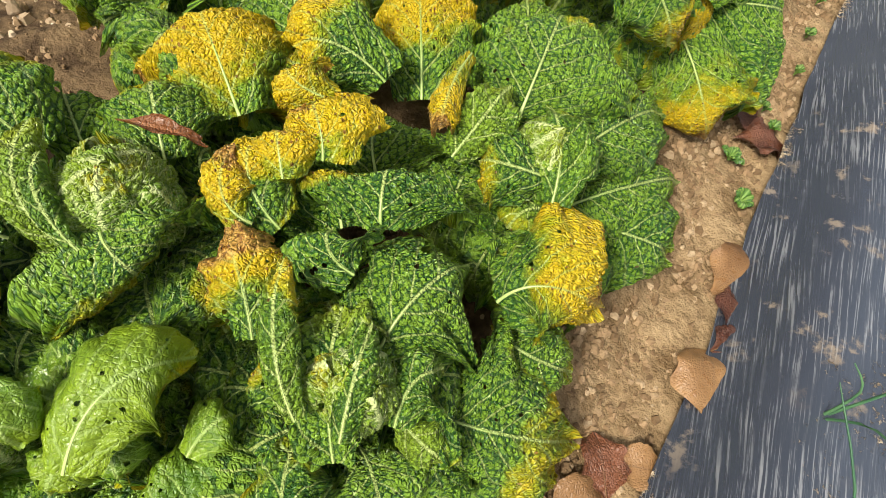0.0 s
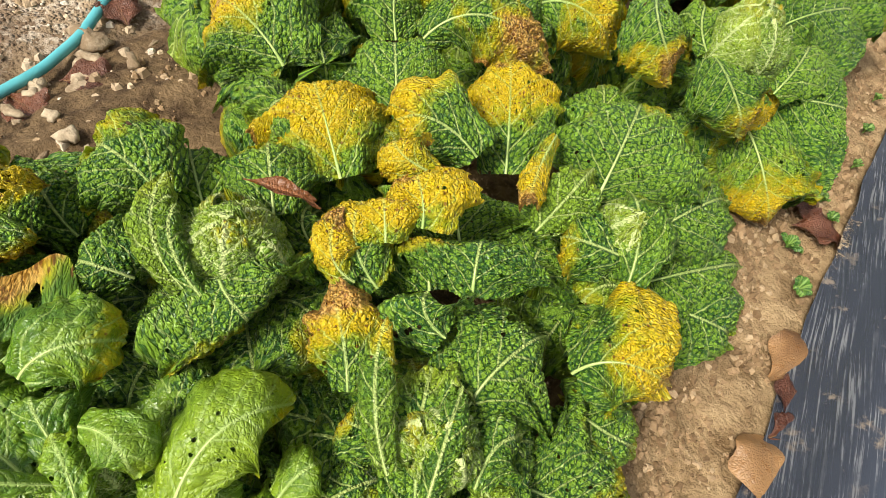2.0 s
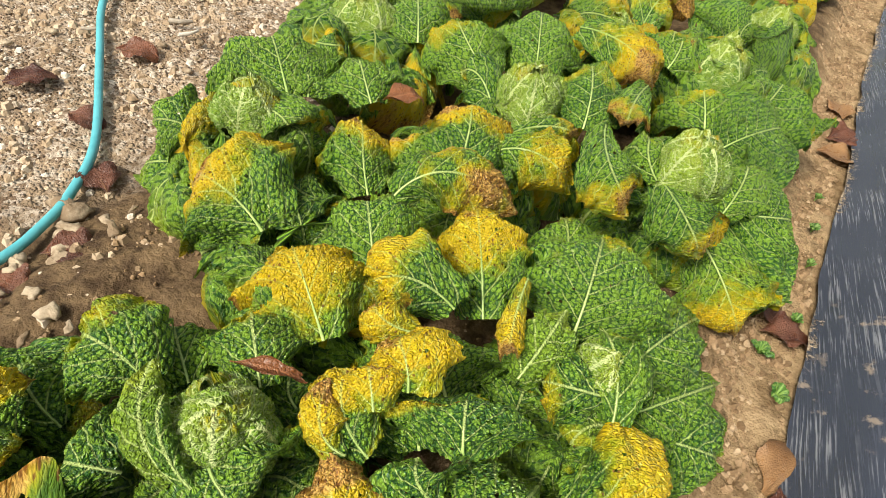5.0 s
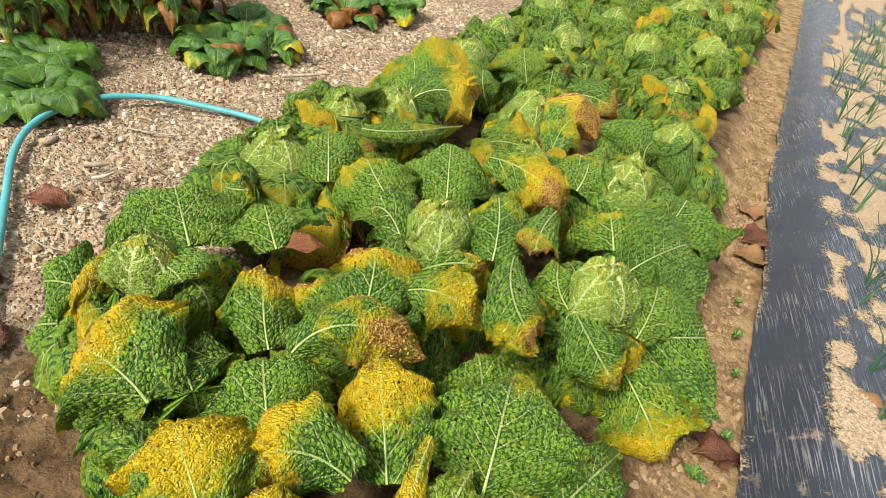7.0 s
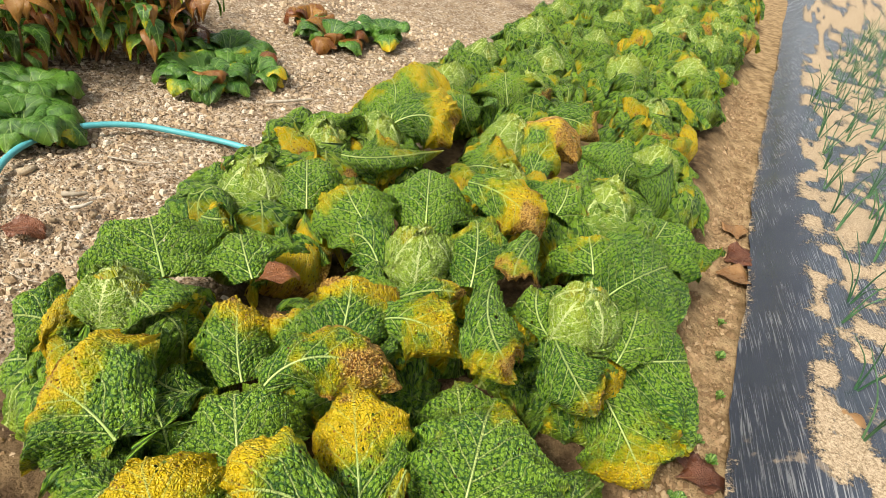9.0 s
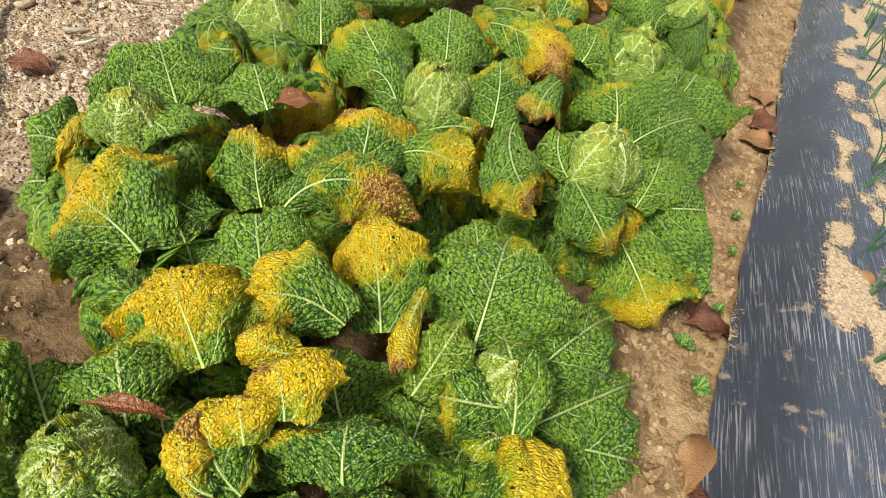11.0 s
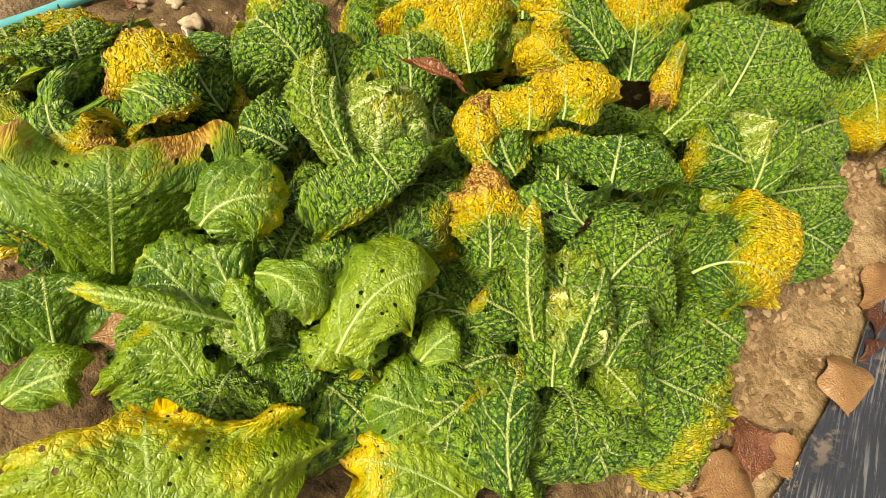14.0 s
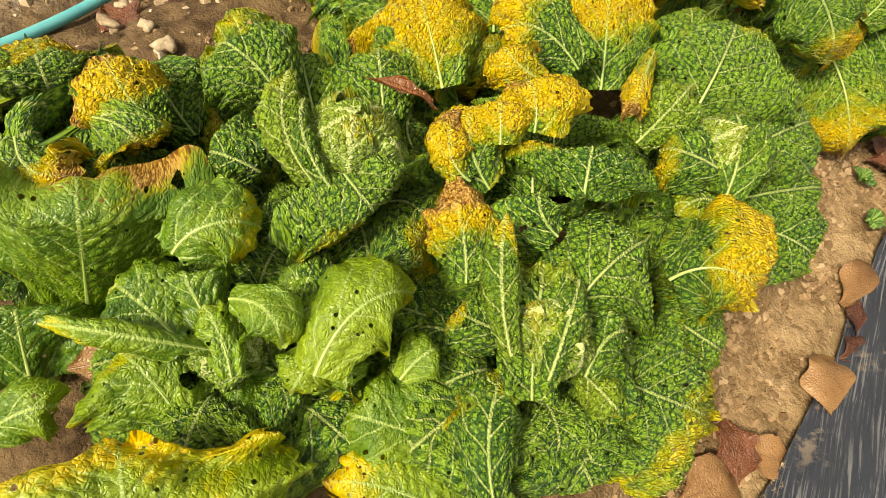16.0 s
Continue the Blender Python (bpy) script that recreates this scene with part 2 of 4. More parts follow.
def plastic_material():
    n = Nodes("black_plastic_film")
    pos = n.where()
    x, y, _ = n.add("SeparateXYZ", Vector=pos).outputs
    wear = n.attr("sand").outputs["Fac"]
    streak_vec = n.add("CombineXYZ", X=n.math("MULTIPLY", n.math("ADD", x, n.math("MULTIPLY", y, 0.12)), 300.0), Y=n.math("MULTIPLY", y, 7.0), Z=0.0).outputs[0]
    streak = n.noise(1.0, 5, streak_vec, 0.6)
    dust_sheen = n.math("MULTIPLY", n.ramp(streak, 0.50, 0.66), n.ramp(n.noise(6, 5, pos), 0.3, 0.68))
    # sky sheen painted in: paler, bluer base and stronger streaks on the ridge top
    film = n.mix(n.math("MULTIPLY", dust_sheen, n.ramp(x, 0.62, 0.74, 0.34, 0.6)), n.mix(n.ramp(x, 0.62, 0.74), rgb(0.022, 0.026, 0.038), rgb(0.042, 0.052, 0.075)), rgb(0.50, 0.50, 0.51))
    mud = n.math("MULTIPLY", n.ramp(n.noise(14, 6, pos, 0.7), 0.58, 0.66), n.ramp(n.noise(2.5, 2, pos), 0.45, 0.65))
    film = n.mix(n.math("MULTIPLY", mud, 0.6), film, rgb(0.34, 0.26, 0.18))
    sand = n.mix(n.ramp(n.noise(170, 6, pos, 0.8), 0.38, 0.62), rgb(0.22, 0.155, 0.095), rgb(0.56, 0.44, 0.31))
    sv = n.ramp(n.math("ADD", wear, n.math("MULTIPLY", n.math("SUBTRACT", n.noise(70, 8, pos, 0.85), 0.5), 2.8)), 0.46, 0.54)
    n.put(n.bsdf, "Base Color", n.mix(sv, film, sand))
    n.put(n.bsdf, "Roughness", n.math("MAXIMUM", n.math("MULTIPLY", sv, 0.95), n.math("ADD", n.math("MULTIPLY", dust_sheen, 0.3), 0.2)))
    n.put(n.bsdf, "Specular IOR Level", n.math("SUBTRACT", 1.0, n.math("MULTIPLY", sv, 0.9)))
    h = n.math("ADD", n.math("MULTIPLY", streak, 0.25), n.math("MULTIPLY", sv, n.math("ADD", n.noise(120, 4, pos), 0.6)))
    n.bump(h, 0.9, 0.006)
    return n.m


M_GROUND, M_PLASTIC = ground_material(), plastic_material()


# ---- mesh tools ----
TABLE = np.random.RandomState(4).rand(64, 64)


def vnoise(x, y):
    """Smooth value noise on arrays, 0 to 1."""
    x, y = np.asarray(x, float), np.asarray(y, float)
    i, j = np.floor(x).astype(int), np.floor(y).astype(int)
    u, v = x - i, y - j
    u, v = u * u * (3 - 2 * u), v * v * (3 - 2 * v)
    g = lambda a, b: TABLE[a % 64, b % 64]
    return (g(i, j) * (1 - u) + g(i + 1, j) * u) * (1 - v) + (g(i, j + 1) * (1 - u) + g(i + 1, j + 1) * u) * v


def smooth(a, lo, hi):
    t = np.clip((a - lo) / (hi - lo), 0, 1)
    return t * t * (3 - 2 * t)


def grid_mesh(name, pos, material, attributes=(), closed=False):
    """A mesh from a grid of places (rows, columns, 3); attributes: (name, values of 3 or 1 numbers a point)."""
    r, c = pos.shape[:2]
    idx = np.arange(r * c).reshape(r, c)
    if closed:
        idx = np.concatenate([idx, idx[:, :1]], 1)
    quads = np.stack([idx[:-1, :-1], idx[:-1, 1:], idx[1:, 1:], idx[1:, :-1]], -1).reshape(-1, 4)
    me = bpy.data.meshes.new(name)
    me.from_pydata(pos.reshape(-1, 3).tolist(), [], quads.tolist())
    for key, values in attributes:
        v = np.asarray(values, np.float32).reshape(r * c, -1)
        if v.shape[1] == 3:
            a = me.attributes.new(key, "FLOAT_VECTOR", "POINT")
            a.data.foreach_set("vector", v.ravel())
        else:
            a = me.attributes.new(key, "FLOAT", "POINT")
            a.data.foreach_set("value", v.ravel())
    me.polygons.foreach_set("use_smooth", [True] * len(me.polygons))
    me.materials.append(material)
    me.update()
    return me


def pillows(p, q, seed):
    """Uneven cells on arrays of plane coordinates (cell size 1): 0 on the seams, 1 on the cells' tops."""
    i, j = np.floor(p).astype(int), np.floor(q).astype(int)
    first, second = np.full(p.shape, 9.0), np.full(p.shape, 9.0)
    for di in (-1, 0, 1):
        for dj in (-1, 0, 1):
            a, b = i + di, j + dj
            cx = a + 0.15 + 0.7 * TABLE[(a + seed) % 64, (b * 3 + 5) % 64]
            cy = b + 0.15 + 0.7 * TABLE[(a * 5 + 11) % 64, (b + seed * 7) % 64]
            d = np.hypot(p - cx, q - cy)
            second = np.minimum(second, np.maximum(d, first))
            first = np.minimum(first, d)
    return smooth(second - first, 0.0, 0.55)


def unit(a):
    return a / np.maximum(np.linalg.norm(a, axis=-1, keepdims=True), 1e-9)


FACE = (0.10, -0.58, 0.80)


def blade(B, M, T, width, yellow=0.0, brown=0.0, eaten=0.1, cup=-0.4, face=FACE, seed=0, nu=None, nv=None, savoy=1.0, point=0.0, ruffle=0.25, material=None, lime=0.05, stalk=None, reflex=0.26):
    """A leaf blade whose midrib runs from B through M to T. Returns its mesh and its midrib's mesh."""
    B, M, T, face = (np.array(a, float) for a in (B, M, T, face))
    k1, k2 = (seed * 7.31) % 50, (seed * 3.77) % 50
    length = np.linalg.norm(M - B) + np.linalg.norm(T - M)
    nu, nv = nu or int(np.clip(width / 0.0024, 22, 104)), nv or int(np.clip(length / 0.0024, 26, 104))
    v = np.linspace(0, 0.992, nv + 1)[:, None]
    C = B * (2 * (v - 0.5) * (v - 1)) + M * (4 * v * (1 - v)) + T * (2 * v * (v - 0.5))
    D = unit(B * (4 * v - 3) + M * (4 - 8 * v) + T * (4 * v - 1))
    side = unit(np.cross(D, face))
    up = unit(np.cross(side, D))
    # outline: a stalk, a broad blade, a round or pointed end, with small lobes
    if stalk is None:
        w = (0.46 + 0.54 * smooth(v, -0.05, 0.52)) * np.sqrt(np.clip(1 - np.clip((v - 0.40) / 0.60, 0, 1) ** 2.2, 0, 1))
    else:
        w = stalk + (1 - stalk) * smooth(v, 0.0, 0.46)
    end = np.sqrt(np.clip(1 - np.clip((v - 0.55) / 0.45, 0, 1) ** 2.8, 0, 1))
    if stalk is not None:
        w = w * (end * (1 - point) + point * np.clip(1 - np.clip((v - 0.4) / 0.6, 0, 1) ** 1.4, 0, 1))
    u = np.linspace(-1, 1, nu + 1)[None, :]
    sgn = np.sign(u)
    lobes = 1 + (0.26 * (vnoise(v * 7 + k1, 3 + sgn * 7 + 0 * v) - 0.5) + 0.15 * (vnoise(v * 24 + k2, 9 + sgn * 7 + 0 * v) - 0.5)) * min(1.0, 0.35 + savoy)
    hw = width * 0.64 * w * lobes
    x = hw * u
    stretch = length * smooth(v, 0.45, 1.0) * (0.20 * (vnoise(x / width * 3 + k1, 5 + 0 * x) - 0.5) + 0.09 * (vnoise(x / width * 11 + k2, 8 + 0 * x) - 0.5)) * min(1.0, 0.35 + savoy)
    au = np.abs(u)
    cup = cup * 1.35
    ang = cup * u * 1.3
    lift = hw * (1 - np.cos(ang)) / (abs(cup * 1.3) + 1e-6) * np.sign(cup)
    across = hw * np.sin(ang) / (cup * 1.3 + 1e-9)
    # pillows between the side veins, ruffled margin
    n_side = max(3.5, length / 0.038)
    phase = (v - 0.78 * au * w * width / max(length, 1e-3)) * n_side + 0.25 * sgn
    wob = vnoise(x * 50 + k1, v * length * 50 + k2) - 0.5
    ax, along = np.abs(x), v * length + stretch
    wide = 0.017 if savoy < 0.8 else 0.0108
    step = max(width / nu, length / nv)
    wide = max(wide, 2.8 * step)
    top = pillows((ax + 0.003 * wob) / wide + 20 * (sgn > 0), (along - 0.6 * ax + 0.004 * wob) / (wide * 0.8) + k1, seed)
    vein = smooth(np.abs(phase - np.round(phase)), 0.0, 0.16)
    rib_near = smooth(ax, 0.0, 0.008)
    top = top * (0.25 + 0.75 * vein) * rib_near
    puck = min(0.48 * wide, 0.0060) * savoy * (1.0 if savoy > 0.8 else 0.75) * (top - 0.55 + 0.5 * wob) * rib_near
    big = width * 0.24 * min(1.0, 0.25 + savoy) * (vnoise(v * 2.6 + k1, u * 1.7 + k2) - 0.5) * smooth(au, 0.0, 0.6)
    wave = ruffle * hw * au ** 2.5 * (np.sin(v * length / 0.055 * 6.28 + k1 + sgn * 1.7) * 0.6 + 1.6 * (vnoise(v * length * 22 + k2, sgn * 4 + 0 * v + k1) - 0.5))
    endwave = ruffle * width * 0.4 * smooth(v, 0.75, 1.0) * (vnoise(u * 4 + k2, v * 2 + k1) - 0.5)
    pos = C[:, None, :] + D[:, None, :] * stretch[..., None] + side[:, None, :] * across[..., None] + up[:, None, :] * (lift + puck + big + wave + endwave - reflex * width * smooth(v, 0.6, 1.0) ** 2 - (0.3 + 0.6 * vnoise(v * 3 + k2, 11 + sgn)) * reflex * width * au ** 4 * smooth(v, 0.1, 0.4))[..., None]
    # age: yellow and scorch come in from the end and the margin
    e = np.maximum(smooth(v, 0.05, 1.0) + 0 * u, au ** 2 * smooth(v, 0.15, 0.6) * 0.96)
    patch = vnoise(x * 24 + k2, v * length * 24 + k1) - 0.5
    large = vnoise(x * 9 + k1, v * length * 9 + k2) - 0.5
    yel = np.clip((e - (1.12 - yellow * 1.36)) / 0.6 + 1.0 * patch + 1.1 * large, 0, 1) * (yellow > 0.01)
    brn = np.clip((e - (1.08 - brown * 0.75)) / 0.30 + 1.6 * patch + 1.2 * large, 0, 1) * (brown > 0.01)
    flat = np.stack([x + 0 * v, along + 0 * u, phase], -1)
    wear = np.stack([yel, brn, np.full_like(yel, eaten) * smooth(np.abs(x), 0.004, 0.012)], -1)
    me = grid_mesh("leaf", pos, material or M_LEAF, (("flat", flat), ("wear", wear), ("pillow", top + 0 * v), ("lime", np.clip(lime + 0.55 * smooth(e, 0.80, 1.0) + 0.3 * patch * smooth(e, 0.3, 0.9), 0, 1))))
    # the midrib: a tapered half round that stands a little out of the blade
    k = slice(0, int(nv * 0.66), 2)
    s = v[k]
    rw = (0.0005 + 0.011 * width) * (0.22 + 0.78 * np.clip(1 - s / 0.5, 0, 1) ** 1.3) * np.clip((0.68 - s) / 0.3, 0.06, 1)
    a = np.linspace(0, 2 * np.pi, 7)[:-1][None, :]
    rib = C[k][:, None, :] + side[k][:, None, :] * (rw * np.cos(a))[..., None] + up[k][:, None, :] * (rw * 0.32 * np.sin(a) - reflex * width * smooth(s, 0.6, 1.0) ** 2)[..., None]
    return me, grid_mesh("midrib", rib, M_RIB, closed=True)


COUNT = [0]


def part(name, me, parent, label=""):
    ob = new(name, me)
    ob.parent = parent
    if label:
        ob["label"] = label
    return ob


def leaf(plant, B, M, T, width, yellow=0.0, brown=0.0, eaten=0.1, cup=-0.4, **more):
    """One leaf of a plant, in world places."""
    brown = max(brown, 0.3 * yellow if yellow > 0.3 else 0.0)
    COUNT[0] += 1
    at = np.array(plant.location)
    if more.get("savoy", 1.0) < 0.8:
        more["material"] = M_SMOOTH
    me, rib = blade(np.array(B) - at, np.array(M) - at, np.array(T) - at, width, yellow, brown, eaten, cup, seed=COUNT[0], **more)
    label = "scorched brown and yellow leaf" if brown > 0.3 else "yellowing leaf" if yellow > 0.4 else "insect-eaten green leaf" if eaten > 0.4 else ""
    ob = part("leaf", me, plant, label)
    part("midrib", rib, ob)
    return ob


def bed_height(x):
    return 0.06 * smooth(x, -0.85, -0.6) * (1 - smooth(x, 0.3, 0.46))


def heart(plant, radius, top, lean=(0.0, 0.0), wraps=9, seed=1, open_top=0.3, **more):
    """The head: cupped wrapper leaves closed over the crown, the outer ones shorter, looser and frilled."""
    rng = random.Random(seed)
    x, y, _ = plant.location
    for i in range(wraps):
        out = i / max(wraps - 1, 1)
        a = -1.2 + seed + i * 2.4 + rng.uniform(-0.25, 0.25)
        c, s = math.cos(a), math.sin(a)
        r = radius * (0.62 + 0.50 * out)
        crest = top - radius * (0.10 + 0.62 * out ** 1.5)
        reach = -0.45 * r + r * (0.75 + open_top) * out
        COUNT[0] += 1
        cx, cy = x + lean[0] - plant.location.x, y + lean[1] - plant.location.y
        low = crest - 1.7 * radius - plant.location.z
        me, rib = blade((cx + 0.86 * r * c, cy + 0.86 * r * s, low), (cx + 1.06 * r * c, cy + 1.06 * r * s, crest - 0.5 * radius - plant.location.z), (cx + reach * c, cy + reach * s, crest + 0.10 * radius * (1 - out) - plant.location.z + 0.25 * radius * out),
                        r * 2.0, 0.04, 0.0, 0.0, -0.85, (c, s, 0.8), COUNT[0], savoy=1.0, ruffle=0.10 + 0.10 * out, material=M_HEART, lime=0.45 - 0.25 * out, reflex=-0.06 * out, **more)
        ob = part("heart_leaf", me, plant, "pale crinkled heart leaf" if i == 0 else "")
        part("midrib", rib, ob)
    return plant


def cabbage(x, y, label="napa cabbage with insect-eaten crinkled green and yellow leaves"):
    ob = new("napa_cabbage")
    ob.location = (x, y, bed_height(x) - 0.005)
    return tagged(ob, label, "cabbage", "cabbages in the bed")


def skirt(plant, count, reach, rise, seed, yellow=0.15, low=0.05, **more):
    """The lower leaves of a plant, spread round its stem."""
    rng = random.Random(seed)
    x, y, z = plant.location
    for i in range(count):
        a = i * 6.283 / count + rng.uniform(-0.3, 0.3)
        r = reach * rng.uniform(0.8, 1.12)
        c, s = math.cos(a), math.sin(a)
        m_z, t_z = rise * rng.uniform(0.75, 1.05), rise * rng.uniform(0.35, 0.75)
        old = rng.random()
        leaf(plant, (x + 0.03 * c, y + 0.03 * s, low + 0.03), (x + 0.5 * r * c, y + 0.5 * r * s, m_z), (x + r * c, y + r * s, max(t_z, 0.075 - 0.05 * (x + r * c > 0.36))),
             r * rng.uniform(0.85, 1.15), yellow * rng.uniform(0.2, 3) if old < 0.6 else 0.03, rng.uniform(0.1, 0.5) if old < yellow else 0.0, 0.2, rng.uniform(-0.6, -0.2),
             face=(0.35 * c, 0.35 * s, 0.9), **more)


# ---- ground ----
def spread(lo, hi, a, b, step, grow=1.25):
    """Coordinates that are close together from a to b and wider apart beyond."""
    mid = list(np.arange(a, b, step))
    left, right, d = [], [], step
    x = a
    while x > lo:
        d *= grow
        x -= d
        left.append(x)
    d, x = step, mid[-1]
    while x < hi:
        d *= grow
        x += d
        right.append(x)
    return np.array(left[::-1] + mid + right)


gx, gy = np.meshgrid(spread(-60, 60, -2.3, 1.6, 0.014), spread(-60, 90, 0.0, 5.0, 0.016))
near = smooth(gx, -3, -2) * (1 - smooth(gx, 1.6, 2.4)) * smooth(gy, -1, 0) * (1 - smooth(gy, 5, 6))
gz = bed_height(gx) + near * (0.014 * (vnoise(gx * 9, gy * 9) - 0.5) + 0.012 * (vnoise(gx * 28 + 7, gy * 28) - 0.5) + 0.006 * (vnoise(gx * 60, gy * 60 + 5) - 0.5))
gz = gz + 0.05 * smooth(gx, 0.62, 0.80) * (1 - smooth(gx, 1.7, 1.9)) - 0.012
ground = new("ground", grid_mesh("ground", np.stack([gx, gy, gz], -1), M_GROUND))
tagged(ground, "brown garden soil with a pale gravelly path", "ground", kind="structure")

# black film over the onion ridge
px, py = np.meshgrid(np.arange(0.50, 1.80, 0.013), spread(-12, 14, 0.4, 5.0, 0.016, 1.15))
shift = 0.035 + 0.03 * np.maximum(py - 3.2, 0)
ex = px + 0.02 * (vnoise(py * 3, 0 * py) - 0.5) * (1 - smooth(px, 0.5, 0.7)) + 0.012 * (vnoise(py * 11, 2 + 0 * py) - 0.5) * (1 - smooth(px, 0.5, 0.56))
pz = 0.012 + 0.085 * smooth(px, 0.49, 0.66) ** 0.8 - 0.07 * smooth(px, 1.6, 1.78)
fold = np.abs(vnoise(px * 26 + 1.2 * vnoise(py * 2, px * 3), py * 1.1) - 0.5)
pz = pz + 0.010 * (0.25 - fold) + 0.008 * (vnoise(px * 5, py * 7) - 0.5) + 0.004 * (vnoise(px * 30, py * 4) - 0.5)
sand = smooth(vnoise(px * 9 + 3, py * 5 + 1) * 0.5 + 0.5 * vnoise(px * 22, py * 15), 0.30, 0.66) * smooth(px, 0.59, 0.68) * 0.95 * (0.25 + 0.75 * smooth(py, 1.0, 1.9)) + 0.2 * smooth(px, 0.66, 0.9)
rim = (1 - smooth(px, 0.50, 0.535)) * smooth(vnoise(py * 5 + 2, 7 + 0 * py), 0.35, 0.6)
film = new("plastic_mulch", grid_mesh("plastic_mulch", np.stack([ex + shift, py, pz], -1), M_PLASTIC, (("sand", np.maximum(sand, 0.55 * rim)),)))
tagged(film, "wrinkled black plastic mulch film strewn with sand", "plastic mulch", kind="structure")


# ---- things on the ground ----
def tube(name, points, radii, material, sides=8):
    """A tapered tube through points."""
    p = np.array(points, float)
    d = unit(np.gradient(p, axis=0))
    ref = np.where(np.abs(d[:, 2:3]) > 0.9, [[1.0, 0, 0]], [[0, 0, 1.0]])
    s = unit(np.cross(d, ref))
    n = np.cross(s, d)
    a = np.linspace(0, 2 * np.pi, sides + 1)[:-1]
    r = np.broadcast_to(np.asarray(radii, float), (len(p),))[:, None]
    pos = p[:, None, :] + s[:, None, :] * (r * np.cos(a))[..., None] + n[:, None, :] * (r * np.sin(a))[..., None]
    return grid_mesh(name, pos, material, closed=True)


def bend(points, count):
    """A smooth line through a few points."""
    p = np.array(points, float)
    t = np.linspace(0, len(p) - 1.001, count)
    out = []
    for a in t:
        i = int(a)
        f = a - i
        p0, p1, p2, p3 = p[max(i - 1, 0)], p[i], p[min(i + 1, len(p) - 1)], p[min(i + 2, len(p) - 1)]
        out.append(0.5 * (2 * p1 + (p2 - p0) * f + (2 * p0 - 5 * p1 + 4 * p2 - p3) * f * f + (3 * p1 - p0 - 3 * p2 + p3) * f ** 3))
    return np.array(out)


hose_line = bend([(-0.86, 0.25, 0.012), (-0.81, 0.55, 0.012), (-0.81, 0.73, 0.012), (-0.83, 0.82, 0.012), (-0.87, 0.91, 0.012), (-0.97, 1.04, 0.012), (-1.23, 1.25, 0.012), (-1.45, 1.43, 0.014), (-1.53, 1.57, 0.03), (-1.53, 1.74, 0.035),
                  (-1.44, 1.88, 0.03), (-1.29, 1.97, 0.02), (-1.12, 2.03, 0.015), (-0.95, 2.04, 0.012), (-0.8, 2.0, 0.03)], 150)
hose = new("garden_hose", tube("garden_hose", hose_line, 0.0100, M_HOSE, 12))
tagged(hose, "turquoise plastic garden hose lying on the gravel path", "hose")


def fallen_leaf(x, y, length, turn, material, label, z=0.0, tilt=0.15, curl=0.5, seed=0, wide=0.72):
    """A dry leaf with its stalk, lying on the ground."""
    ob = new("dry_leaf")
    c, s = math.cos(turn), math.sin(turn)
    me, rib = blade((0, 0, 0.004), (length * 0.5 * c, length * 0.5 * s, 0.008 + tilt * length * 0.12), (length * c, length * s, 0.006 + tilt * length * 0.4), length * wide, 0, 0, 0, curl * 0.55, (0, 0, 1), 40 + seed, 18, 24, 0.08 if material is M_DRY else 0.45, 0.12 if material is M_DRY else 0.42, 0.09 if material is M_DRY else 0.3, material, stalk=0.1)
    part("blade", me, ob)
    rib.materials.clear()
    rib.materials.append(M_DRY)
    part("stalk", rib, ob)
    ob.location = (x, y, z)
    return tagged(ob, label, "dry leaf", "fallen leaves")


TAN = "curled tan dry leaf lying on the soil"
RED = "dark red-brown dry leaf lying on the soil"
fallen_leaf(0.590, 0.955, 0.135, 1.92, M_DRY, "flat broad tan dry leaf on the film's edge", 0.02, 0.1, 0.35, 1)
fallen_leaf(0.520, 1.190, 0.135, 1.20, M_DRY, TAN, 0.0, 0.3, 0.7, 2)
fallen_leaf(0.560, 1.130, 0.085, 1.6, M_DRYRED, RED, 0.01, 0.2, 0.8, 3)
fallen_leaf(0.550, 1.080, 0.080, 0.9, M_DRYRED, RED, 0.01, 0.2, 0.6, 4)
fallen_leaf(0.440, 1.560, 0.115, 0.5, M_DRYRED, RED, 0.0, 0.2, 0.9, 5)
fallen_leaf(0.480, 1.600, 0.090, 2.6, M_DRYRED, RED, 0.0, 0.3, 0.9, 6)
fallen_leaf(0.470, 2.520, 0.150, 0.8, M_DRYRED, RED, 0.0, 0.3, 0.9, 7)
fallen_leaf(0.450, 2.420, 0.120, 0.3, M_DRY, TAN, 0.0, 0.2, 0.8, 8)
fallen_leaf(0.500, 2.700, 0.110, 1.9, M_DRY, TAN, 0.0, 0.2, 0.8, 9)
fallen_leaf(0.440, 0.700, 0.110, 1.0, M_DRY, TAN, 0.0, 0.3, 0.8, 10)
fallen_leaf(0.500, 0.780, 0.090, 2.2, M_DRYRED, RED, 0.0, 0.3, 0.8, 11)
fallen_leaf(0.480, 0.830, 0.080, 0.4, M_DRY, TAN, 0.0, 0.3, 0.8, 12)
fallen_leaf(-0.780, 0.780, 0.11, 0.9, M_DRYRED, RED, 0.0, 0.2, 0.8, 13)
fallen_leaf(-0.690, 0.860, 0.10, 0.4, M_DRYRED, RED, 0.01, 0.3, 0.9, 14)
fallen_leaf(-0.640, 0.930, 0.13, 1.7, M_DRY, TAN, 0.02, 0.6, 0.9, 15)
fallen_leaf(-0.830, 0.960, 0.10, 2.8, M_DRYRED, RED, 0.0, 0.2, 0.8, 16)
fallen_leaf(-0.800, 0.700, 0.10, 0.1, M_DRYRED, RED, 0.0, 0.2, 0.8, 17)
fallen_leaf(-1.250, 1.310, 0.10, 0.6, M_DRYRED, RED, 0.0, 0.2, 0.8, 18)
